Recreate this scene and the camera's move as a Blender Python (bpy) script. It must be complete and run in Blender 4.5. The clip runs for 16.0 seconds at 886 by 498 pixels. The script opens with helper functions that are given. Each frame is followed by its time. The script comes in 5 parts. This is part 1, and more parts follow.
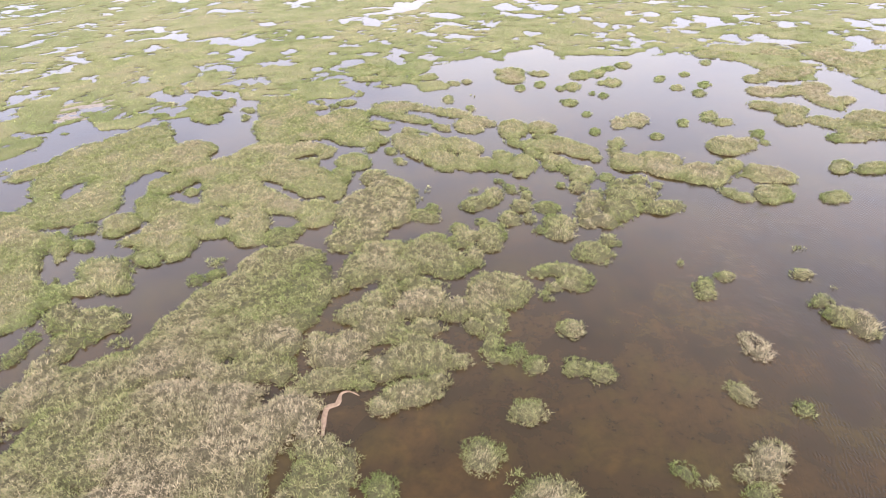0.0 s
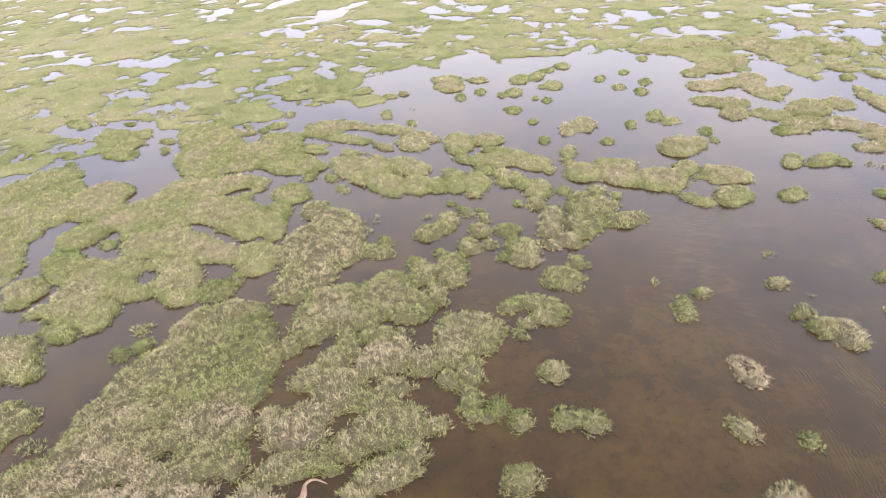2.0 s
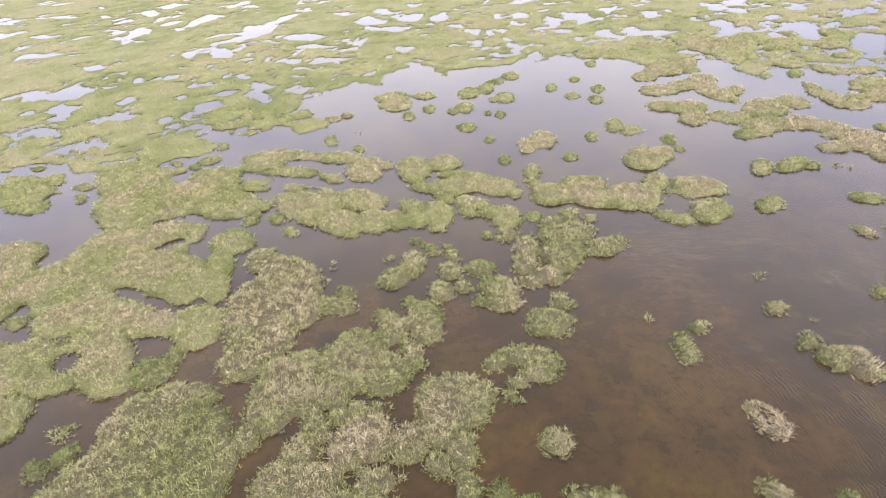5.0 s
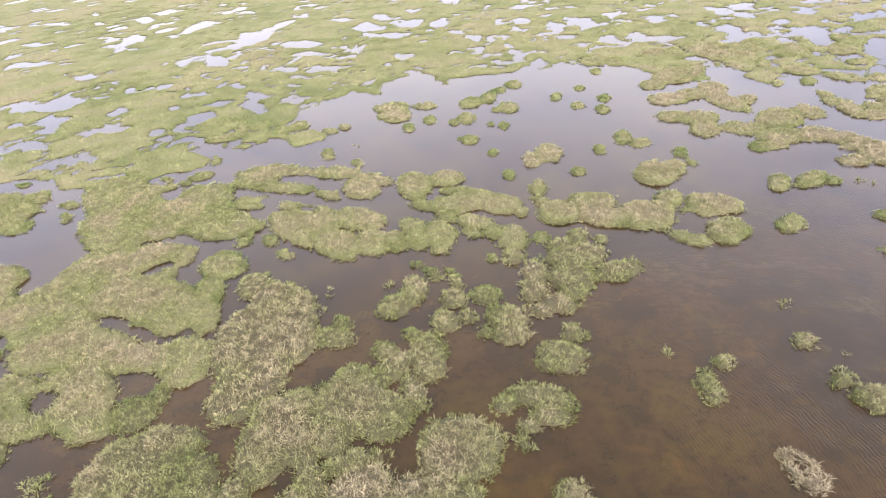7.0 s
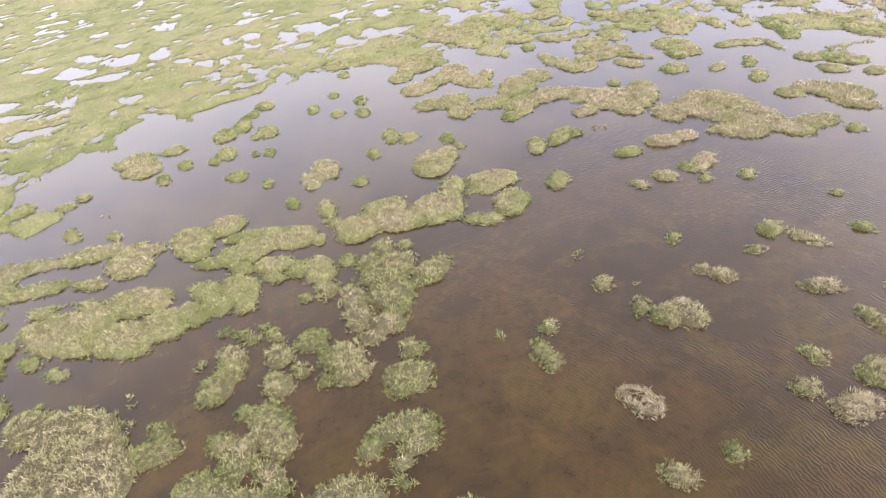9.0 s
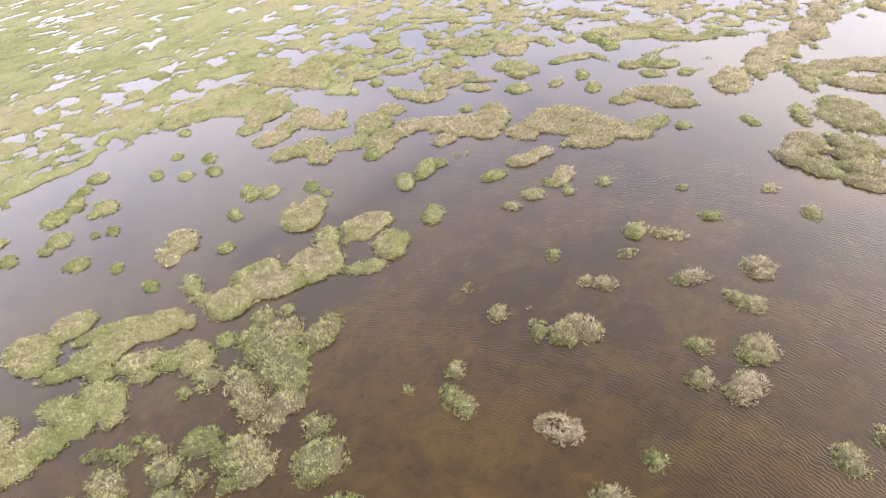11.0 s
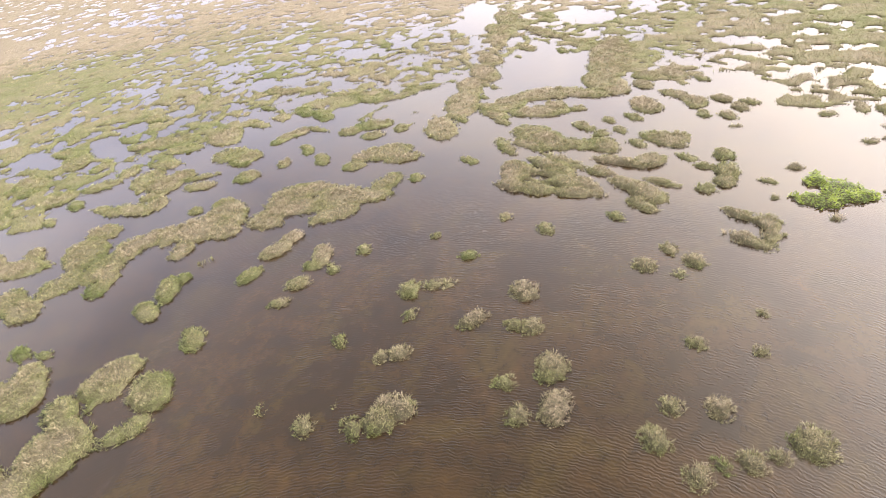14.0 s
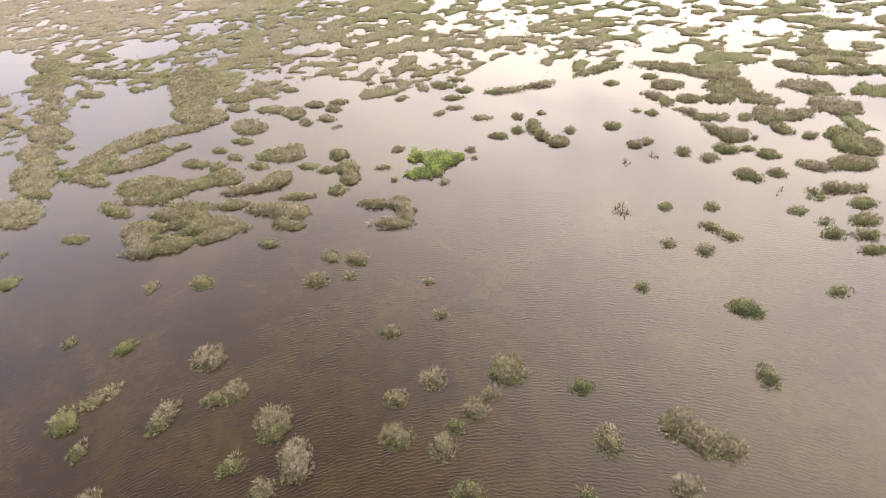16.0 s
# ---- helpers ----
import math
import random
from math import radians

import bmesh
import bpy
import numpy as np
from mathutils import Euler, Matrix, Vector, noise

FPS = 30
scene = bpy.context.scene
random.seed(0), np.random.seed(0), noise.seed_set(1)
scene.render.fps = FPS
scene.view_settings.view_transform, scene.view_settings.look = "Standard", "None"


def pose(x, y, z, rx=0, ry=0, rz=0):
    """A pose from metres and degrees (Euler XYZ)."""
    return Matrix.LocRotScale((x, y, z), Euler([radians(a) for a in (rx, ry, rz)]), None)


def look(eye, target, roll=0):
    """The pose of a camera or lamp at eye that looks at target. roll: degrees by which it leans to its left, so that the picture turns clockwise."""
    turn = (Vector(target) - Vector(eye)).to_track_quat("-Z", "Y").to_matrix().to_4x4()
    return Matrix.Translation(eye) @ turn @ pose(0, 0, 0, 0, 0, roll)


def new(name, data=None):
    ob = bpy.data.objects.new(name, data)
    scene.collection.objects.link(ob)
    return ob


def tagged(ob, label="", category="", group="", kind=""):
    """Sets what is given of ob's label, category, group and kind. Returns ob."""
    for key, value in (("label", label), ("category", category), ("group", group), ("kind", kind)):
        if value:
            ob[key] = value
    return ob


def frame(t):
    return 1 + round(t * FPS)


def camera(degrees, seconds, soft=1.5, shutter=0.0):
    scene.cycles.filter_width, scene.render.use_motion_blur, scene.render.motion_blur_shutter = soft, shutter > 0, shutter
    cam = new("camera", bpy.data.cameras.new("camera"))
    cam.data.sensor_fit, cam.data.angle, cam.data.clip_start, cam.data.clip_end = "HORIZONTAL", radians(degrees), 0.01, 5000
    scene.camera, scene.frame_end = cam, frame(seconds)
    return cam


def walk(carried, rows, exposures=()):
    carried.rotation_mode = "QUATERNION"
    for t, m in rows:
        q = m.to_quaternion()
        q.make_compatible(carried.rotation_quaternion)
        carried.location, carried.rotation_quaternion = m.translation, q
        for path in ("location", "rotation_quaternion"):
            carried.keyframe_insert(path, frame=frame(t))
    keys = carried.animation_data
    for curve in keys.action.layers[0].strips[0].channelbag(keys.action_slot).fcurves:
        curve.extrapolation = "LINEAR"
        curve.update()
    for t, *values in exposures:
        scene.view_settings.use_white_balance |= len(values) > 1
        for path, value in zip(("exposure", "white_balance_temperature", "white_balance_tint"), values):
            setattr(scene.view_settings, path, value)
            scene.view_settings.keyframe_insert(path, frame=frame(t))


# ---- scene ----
cam = camera(75.76, 16.0, soft=0.95)
# seconds, place, tilt, heading, lean
PATH = [
    (0, (6.113, -0.305, 25.000), 56.168, 15.444, -2.557),
    (0.5, (5.553, 0.998, 25.029), 56.125, 14.771, -2.794),
    (1, (5.191, 2.125, 25.104), 56.043, 13.109, -3.309),
    (1.5, (4.649, 3.186, 25.165), 55.911, 10.976, -3.644),
    (2, (4.157, 4.207, 25.203), 55.741, 8.661, -3.965),
    (2.5, (3.838, 5.173, 25.231), 55.593, 5.901, -4.510),
    (3, (3.389, 6.146, 25.263), 55.450, 3.999, -4.692),
    (3.5, (3.105, 7.032, 25.319), 55.369, 3.122, -4.822),
    (4, (2.781, 7.924, 25.221), 55.481, 2.469, -4.864),
    (6.5, (2.119, 11.975, 25.243), 55.709, 2.350, -5.153),
    (7, (2.128, 12.637, 25.212), 55.801, 2.284, -5.307),
    (7.5, (2.025, 13.235, 25.242), 55.576, -0.882, -5.715),
    (8, (1.960, 13.791, 25.509), 54.910, -7.377, -6.845),
    (8.5, (2.116, 14.441, 25.680), 53.997, -15.267, -8.165),
    (9, (2.142, 15.128, 25.915), 53.156, -21.989, -8.939),
    (9.5, (2.191, 15.782, 26.162), 52.443, -27.615, -9.312),
    (9.7, (2.201, 15.950, 26.261), 52.313, -29.399, -9.443),
    (11.8, (3.683, 17.979, 26.390), 55.036, -40.881, -9.840),
    (12, (3.882, 18.153, 26.549), 55.401, -41.566, -9.897),
    (12.5, (4.250, 18.503, 26.731), 56.434, -44.241, -9.879),
    (13, (4.353, 18.760, 26.574), 57.545, -49.125, -9.705),
    (13.5, (4.653, 18.841, 26.393), 56.935, -56.923, -10.156),
    (14, (4.802, 18.993, 26.490), 55.758, -67.028, -10.318),
    (14.5, (5.175, 19.190, 26.442), 54.668, -77.076, -10.386),
    (15, (5.588, 19.528, 26.317), 53.747, -87.273, -9.665),
    (15.5, (6.089, 19.831, 26.407), 52.672, -98.296, -8.582),
    (16, (6.500, 19.822, 26.582), 51.813, -108.840, -7.761),
]


def flown(place, tilt, heading, lean):
    return pose(*place, tilt, 0, heading) @ pose(0, 0, 0, 0, 0, lean)


EXPOSURES = [(0.0, 0.66, 6550, 10), (8.0, 0.68, 6600, 10), (10.0, 0.79, 6700, 11), (12.0, 0.76, 6680, 10), (14.0, 0.52, 6880, 12), (16.0, 0.08, 6950, 13)]
walk(cam, [(t, flown(place, tilt, heading, lean)) for t, place, tilt, heading, lean in PATH], EXPOSURES)

# ---- light ----
SUN_TURN, SUN_HEIGHT = radians(182), radians(40)  # clockwise from +y, above the horizon
SUN_WAY = Vector((math.sin(SUN_TURN) * math.cos(SUN_HEIGHT), math.cos(SUN_TURN) * math.cos(SUN_HEIGHT), math.sin(SUN_HEIGHT)))
sun = new("sun", bpy.data.lights.new("sun", "SUN"))
sun.data.energy, sun.data.angle, sun.data.color = 1.7, radians(12), (1.0, 0.95, 0.87)
sun.matrix_world = look(SUN_WAY * 100, (0, 0, 0))


class Net:
    """Short hand for building a node tree."""

    def __init__(self, tree):
        self.tree = tree
        tree.nodes.clear()

    def add(self, kind, **settings):
        node = self.tree.nodes.new("ShaderNode" + kind)
        for key, value in settings.items():
            if key == "operation":
                node.operation = value
            elif key == "use_clamp":
                node.use_clamp = value
            elif key == "data_type":
                node.data_type = value
            elif key == "blend_type":
                node.blend_type = value
            elif key == "interpolation_type":
                node.interpolation_type = value
            elif key == "attribute_name":
                node.attribute_name = value
            elif key == "sky_type":
                node.sky_type = value
            elif key == "sun_disc":
                node.sun_disc = value
            elif key == "sun_elevation":
                node.sun_elevation = value
            elif key == "sun_rotation":
                node.sun_rotation = value
            elif key == "wave_type":
                node.wave_type = value
            elif key == "rings_direction":
                node.rings_direction = value
            elif key == "wave_profile":
                node.wave_profile = value
        return node

    def link(self, a, b):
        self.tree.links.new(a, b)

    def put(self, socket, value):
        if isinstance(value, bpy.types.NodeSocket):
            self.link(value, socket)
        else:
            socket.default_value = value

    def math(self, op, a, b=0.0, clamp=False):
        node = self.add("Math", operation=op, use_clamp=clamp)
        self.put(node.inputs[0], a)
        self.put(node.inputs[1], b)
        return node.outputs[0]

    def mix(self, fac, a, b, blend="MIX"):
        node = self.add("Mix", data_type="RGBA", blend_type=blend)
        self.put(node.inputs[0], fac)
        self.put(node.inputs[6], a)
        self.put(node.inputs[7], b)
        return node.outputs[2]

    def noise(self, where, scale, detail=2.0, rough=0.5, distortion=0.0):
        node = self.add("TexNoise")
        self.link(where, node.inputs["Vector"])
        node.inputs["Scale"].default_value, node.inputs["Detail"].default_value = scale, detail
        node.inputs["Roughness"].default_value, node.inputs["Distortion"].default_value = rough, distortion
        return node.outputs[0]

    def span(self, value, low, high, to_low=0.0, to_high=1.0, smooth=True):
        node = self.add("MapRange", interpolation_type="SMOOTHSTEP" if smooth else "LINEAR")
        self.put(node.inputs[0], value)
        for n, v in enumerate((low, high, to_low, to_high)):
            node.inputs[n + 1].default_value = v
        return node.outputs[0]


def rgb(r, g, b):
    return (r, g, b, 1.0)


# thin bright overcast over a clear sky, brightest low down on the sunny side
world = bpy.data.worlds.new("sky")
scene.world = world
world.use_nodes = True
n = Net(world.node_tree)
air = n.add("TexSky", sky_type="NISHITA", sun_disc=False, sun_elevation=SUN_HEIGHT, sun_rotation=SUN_TURN)
way = n.add("TexCoord").outputs["Generated"]
stretch = n.add("Mapping")
stretch.inputs["Scale"].default_value = (1.0, 1.0, 2.6)
n.link(way, stretch.inputs["Vector"])
veil = n.noise(stretch.outputs[0], 2.2, 5.0, 0.55, 0.3)
glare = n.add("VectorMath", operation="DOT_PRODUCT")
n.link(way, glare.inputs[0])
glare.inputs[1].default_value = (math.sin(radians(152)) * 0.90, math.cos(radians(152)) * 0.90, 0.44)
height = n.add("SeparateXYZ")
n.link(way, height.inputs[0])
side = n.add("VectorMath", operation="DOT_PRODUCT")
n.link(way, side.inputs[0])
side.inputs[1].default_value = (math.sin(radians(150)), math.cos(radians(150)), 0.0)
broad = n.math("MULTIPLY", n.span(side.outputs["Value"], -0.15, 0.85), n.span(height.outputs["Z"], 1.0, 0.45))
near_sun = n.math("ADD", n.math("MULTIPLY", n.math("POWER", n.span(glare.outputs["Value"], 0.54, 1.0), 1.3), 0.70), n.math("MULTIPLY", broad, 0.48), clamp=True)
low = n.span(height.outputs["Z"], 0.95, 0.10)
haze = n.span(height.outputs["Z"], 0.0, 0.58)
cloud = n.mix(near_sun, n.mix(low, rgb(1.25, 1.08, 0.91), n.mix(haze, rgb(1.60, 1.56, 1.72), rgb(3.20, 3.22, 3.80))), n.mix(haze, rgb(3.3, 3.05, 2.9), rgb(11.8, 10.5, 9.2)))
cloud = n.mix(n.span(veil, 0.3, 0.7), n.mix(1.0, cloud, rgb(0.76, 0.80, 0.92), "MULTIPLY"), cloud)
blue = n.mix(1.0, air.outputs[0], rgb(0.10, 0.10, 0.10), "MULTIPLY")
cover = n.span(veil, 0.22, 0.5, 0.72, 0.95)
back = n.add("Background")
n.link(n.mix(cover, blue, cloud), back.inputs["Color"])
back.inputs["Strength"].default_value = 1.0
n.link(back.outputs[0], n.add("OutputWorld").inputs["Surface"])


# ---- materials ----
def material(name):
    made = bpy.data.materials.new(name)
    made.use_nodes = True
    return made, Net(made.node_tree)


def finish(net, shader):
    net.link(shader, net.add("OutputMaterial").inputs["Surface"])


def principled(net, colour, rough, normal=None, specular=0.5):
    node = net.add("BsdfPrincipled")
    net.put(node.inputs["Base Color"], colour)
    net.put(node.inputs["Roughness"], rough)
    node.inputs["Specular IOR Level"].default_value = specular
    if normal is not None:
        net.link(normal, node.inputs["Normal"])
    return node.outputs[0]


def bump(net, height, distance, strength=1.0):
    node = net.add("Bump")
    net.put(node.inputs["Height"], height)
    node.inputs["Distance"].default_value, node.inputs["Strength"].default_value = distance, strength
    return node.outputs[0]


LUSH, MEADOW, STRAW, PALE = rgb(0.134, 0.168, 0.062), rgb(0.228, 0.238, 0.118), rgb(0.252, 0.229, 0.150), rgb(0.332, 0.290, 0.218)


def grass_colour(net, where, dryness):
    """Green to straw by how dry the growth is."""
    first = net.mix(net.span(dryness, 0.05, 0.45, smooth=False), LUSH, MEADOW)
    second = net.mix(net.span(dryness, 0.40, 0.80, smooth=False), first, STRAW)
    return net.mix(net.span(dryness, 0.75, 1.15, smooth=False), second, PALE)


def grass_material():
    made, net = material("grass")
    where = net.add("NewGeometry")
    dry = net.add("Attribute", attribute_name="dry").outputs["Fac"]
    own = where.outputs["Random Per Island"]
    patch = net.noise(where.outputs["Position"], 0.35, 3.0)
    dryness = net.math("ADD", dry, net.math("MULTIPLY", net.math("SUBTRACT", own, 0.5), 0.40))
    dryness = net.math("ADD", dryness, net.math("MULTIPLY", net.math("SUBTRACT", patch, 0.5), 0.9))
    colour = grass_colour(net, where.outputs["Position"], dryness)
    tone = net.math("FRACT", net.math("MULTIPLY", own, 17.0))
    colour = net.mix(1.0, colour, net.span(tone, 0.0, 1.0, 0.52, 1.26, smooth=False), "MULTIPLY")
    tuft = net.add("Attribute", attribute_name="tuft").outputs["Fac"]
    colour = net.mix(1.0, colour, net.span(tuft, 0.0, 1.0, 0.62, 1.26, smooth=False), "MULTIPLY")
    blade = principled(net, colour, 0.7, specular=0.12)
    glow = net.add("BsdfTranslucent")
    net.link(colour, glow.inputs["Color"])
    both = net.add("MixShader")
    both.inputs[0].default_value = 0.30
    net.link(blade, both.inputs[1])
    net.link(glow.outputs[0], both.inputs[2])
    finish(net, both.outputs[0])
    return made


def turf_material(name, thin, thick):
    """The matted growth of a bed, between its standing blades; thin, thick: how much it covers of the soil and the
    shade painted with it.
    """
    made, net = material(name)
    where = net.add("NewGeometry").outputs["Position"]
    dry = net.add("Attribute", attribute_name="dry").outputs["Fac"]
    broad, fine = net.noise(where, 0.35, 3.0), net.noise(where, 14.0, 3.0, 0.7)
    dryness = net.math("ADD", dry, net.math("MULTIPLY", net.math("SUBTRACT", broad, 0.5), 0.9))
    dryness = net.math("ADD", dryness, net.math("MULTIPLY", net.math("SUBTRACT", fine, 0.5), 1.1))
    colour = grass_colour(net, where, dryness)
    # near-black is soil and litter, darkened further to paint the shade between tufts
    litter_shade = net.mix(net.span(net.noise(where, 11.0, 4.0, 0.75), 0.38, 0.62, thin, thick), rgb(0.032, 0.029, 0.017), colour)
    height = net.add("Attribute", attribute_name="mud").outputs["Fac"]
    litter_shade = net.mix(height, litter_shade, rgb(0.058, 0.041, 0.029))
    finish(net, principled(net, litter_shade, 0.85, bump(net, net.noise(where, 12.0, 5.0, 0.75), 0.10), 0.2))
    return made


def silt_colour(net, where, light):
    """Mottled brown silt; light: how much of its own brightness the water over it leaves."""
    broad, mid, fine = net.noise(where, 0.10, 3.0), net.noise(where, 0.45, 4.0, 0.6, 0.4), net.noise(where, 3.0, 4.0, 0.6)
    silt = net.mix(net.span(broad, 0.40, 0.62), rgb(0.066, 0.044, 0.030), rgb(0.104, 0.067, 0.036))
    silt = net.mix(net.span(mid, 0.46, 0.70, 0.0, 0.66), silt, rgb(0.034, 0.026, 0.020))
    silt = net.mix(net.span(mid, 0.45, 0.27, 0.0, 0.55), silt, rgb(0.150, 0.096, 0.046))
    algae = net.noise(where, 0.24, 5.0, 0.62, 0.5)
    silt = net.mix(net.span(algae, 0.47, 0.66, 0.0, 0.60), silt, rgb(0.118, 0.092, 0.034))
    silt = net.mix(net.span(fine, 0.40, 0.70, 0.0, 0.30), silt, rgb(0.052, 0.040, 0.029))
    clots = net.noise(where, 1.3, 5.0, 0.7, 0.3)
    silt = net.mix(net.span(clots, 0.42, 0.75, 0.0, 0.60), silt, rgb(0.036, 0.028, 0.020))
    return net.mix(1.0, silt, rgb(light, light * 0.89, light * 0.58), "MULTIPLY"), fine


def bed_material():
    made, net = material("lagoon_bed")
    where = net.add("NewGeometry").outputs["Position"]
    colour, fine = silt_colour(net, where, 1.0)
    finish(net, principled(net, colour, 0.9, bump(net, fine, 0.05, 0.5), 0.1))
    return made


def water_material():
    """Shallow turbid water: brown with silt, the sky lies on it, small waves run over the open part."""
    made, net = material("water")
    where = net.add("NewGeometry").outputs["Position"]
    shift = net.add("Mapping")
    shift.inputs["Location"].default_value = (7.6, -25.0, 0.0)
    net.link(where, shift.inputs["Vector"])
    rings = net.add("TexWave", wave_type="RINGS", rings_direction="Z", wave_profile="SIN")
    net.link(shift.outputs[0], rings.inputs["Vector"])
    for key, value in (("Scale", 1.50), ("Distortion", 11.0), ("Detail", 3.0), ("Detail Scale", 0.9), ("Detail Roughness", 0.6)):
        rings.inputs[key].default_value = value
    far = net.add("VectorMath", operation="LENGTH")
    net.link(shift.outputs[0], far.inputs[0])
    long_waves = net.add("TexWave", wave_type="RINGS", rings_direction="Z", wave_profile="SIN")
    net.link(shift.outputs[0], long_waves.inputs["Vector"])
    for key, value in (("Scale", 1.22), ("Distortion", 11.0), ("Detail", 3.0), ("Detail Scale", 0.9), ("Detail Roughness", 0.6)):
        long_waves.inputs[key].default_value = value
    grown = net.span(far.outputs["Value"], 28.0, 46.0, 0.1, 0.70)
    both_waves = net.math("ADD", net.math("MULTIPLY", net.math("SUBTRACT", 1.0, grown), net.math("MULTIPLY", rings.outputs["Fac"], 1.1)), net.math("MULTIPLY", grown, long_waves.outputs["Fac"]))
    place = net.add("SeparateXYZ")
    net.link(where, place.inputs[0])
    slant = net.math("SUBTRACT", place.outputs["Y"], net.math("MULTIPLY", place.outputs["X"], 0.25))
    open_part = net.math("MULTIPLY", net.span(place.outputs["X"], 8.0, 20.0), net.math("MULTIPLY", net.span(slant, 50.0, 42.0), net.span(far.outputs["Value"], 64.0, 44.0, 0.06, 1.0)))
    gusts = net.math("MULTIPLY", net.span(net.noise(where, 0.14, 3.0), 0.34, 0.58, 0.55, 1.0), net.span(net.noise(where, 0.9, 3.0), 0.30, 0.68, 0.55, 1.15))
    breeze = net.math("MULTIPLY", gusts, net.span(place.outputs["Y"], 8.0, 34.0, 0.75, 1.45))
    swell = net.math("MULTIPLY", net.math("MULTIPLY", both_waves, breeze), open_part)
    small = net.math("MULTIPLY", net.noise(where, 1.3, 1.0, 0.5), 0.35)
    normal = bump(net, net.math("ADD", swell, small), 0.0078)
    colour, _ = silt_colour(net, where, 0.255)
    surface = net.add("BsdfPrincipled")
    net.link(colour, surface.inputs["Base Color"])
    surface.inputs["Roughness"].default_value, surface.inputs["IOR"].default_value = 0.05, 1.36
    net.link(normal, surface.inputs["Normal"])
    finish(net, surface.outputs[0])
    return made


def plain_material(name, low, high, scale, rough, depth=0.01):
    made, net = material(name)
    where = net.add("NewGeometry").outputs["Position"]
    grain = net.noise(where, scale, 4.0, 0.6)
    colour = net.mix(net.span(grain, 0.3, 0.7), low, high)
    finish(net, principled(net, colour, rough, bump(net, grain, depth), 0.3))
    return made


GRASS, TURF, BED, WATER = grass_material(), turf_material("turf", 0.0, 0.24), bed_material(), water_material()
THICK, SWARD = turf_material("thick_turf", 0.12, 0.56), turf_material("closed_sward", 0.20, 0.66)
SAND = plain_material("wet_sand", rgb(0.10, 0.070, 0.052), rgb(0.17, 0.122, 0.096), 6.0, 0.7)
MUD = plain_material("pale_mud", rgb(0.10, 0.086, 0.082), rgb(0.17, 0.150, 0.146), 2.5, 0.75)
LEAF = plain_material("broad_leaf", rgb(0.050, 0.085, 0.006), rgb(0.165, 0.225, 0.016), 1.6, 0.45)


# ---- shaping ----
def lattice(ix, iy, seed):
    h = (ix.astype(np.int64) * 374761393 + iy.astype(np.int64) * 668265263 + seed * 144665) & 0xFFFFFFFF
    h = ((h ^ (h >> 13)) * 1274126177) & 0xFFFFFFFF
    return ((h ^ (h >> 16)) & 0xFFFF) / 65535.0


def rough(x, y, size, seed=0):
    """Smooth noise, 0 to 1, with features of about that many metres."""
    turn = seed * 1.3
    u, v = (x * math.cos(turn) + y * math.sin(turn)) / size, (y * math.cos(turn) - x * math.sin(turn)) / size
    i, j = np.floor(u), np.floor(v)
    a, b = u - i, v - j
    a, b = a * a * (3 - 2 * a), b * b * (3 - 2 * b)
    low = lattice(i, j, seed) * (1 - a) + lattice(i + 1, j, seed) * a
    high = lattice(i, j + 1, seed) * (1 - a) + lattice(i + 1, j + 1, seed) * a
    return low * (1 - b) + high * b


def ramp(value, low, high):
    s = np.clip((value - low) / (high - low), 0, 1)
    return s * s * (3 - 2 * s)


def mesh_of(name, points, faces, material_used, values=(), smooth=True):
    """A mesh from arrays of points and of equal-sided faces; values: names and numbers per point."""
    made = bpy.data.meshes.new(name)
    count, sides = faces.shape
    made.vertices.add(len(points))
    made.vertices.foreach_set("co", np.asarray(points, np.float32).ravel())
    made.loops.add(count * sides)
    made.loops.foreach_set("vertex_index", faces.astype(np.int32).ravel())
    made.polygons.add(count)
    made.polygons.foreach_set("loop_start", np.arange(0, count * sides, sides, dtype=np.int32))
    made.polygons.foreach_set("use_smooth", np.full(count, smooth))
    for key, numbers in values:
        made.attributes.new(key, "FLOAT", "POINT").data.foreach_set("value", np.asarray(numbers, np.float32))
    made.materials.append(material_used)
    made.update(calc_edges=True)
    made.validate()
    return made


def part(name, data, parent, label="", kind=""):
    ob = new(name, data)
    ob.parent = parent
    return tagged(ob, label=label, kind=kind)


def shore(x, y, lobes, pools, ragged):
    """Metres inside (above 0) or outside (below 0) the ragged edge of a bed made of rounded lobes."""
    inside, second = np.full(x.shape, -99.0), np.full(x.shape, -99.0)
    for cx, cy, a, b, turn in lobes:
        c, s = math.cos(radians(turn)), math.sin(radians(turn))
        u, v = ((x - cx) * c + (y - cy) * s) / a, ((y - cy) * c - (x - cx) * s) / b
        own = (1 - np.sqrt(u * u + v * v)) * min(b * 1.25, a)
        second = np.maximum(second, np.minimum(inside, own))
        inside = np.maximum(inside, own)
    inside = inside - (1 - ramp(inside - second, 0.0, 0.35)) * 0.50 * ramp(rough(x, y, 2.1, 7), 0.30, 0.9) * ragged * ragged
    wander = (rough(x, y, 1.9, 3) - 0.5) * 1.3 + (rough(x, y, 0.85, 5) - 0.5) * 0.85 + (rough(x, y, 0.40, 9) - 0.5) * 0.75
    inside = inside + wander * ragged + 0.05 + 0.15 * ramp(ragged, 0.2, 0.4)
    for cx, cy, a, b, turn in pools:
        c, s = math.cos(radians(turn)), math.sin(radians(turn))
        u, v = ((x - cx) * c + (y - cy) * s) / a, ((y - cy) * c - (x - cx) * s) / b
        inside = np.minimum(inside, (np.sqrt(u * u + v * v) - 1) * min(b * 1.25, a) + wander * ragged * 0.3)
    return inside


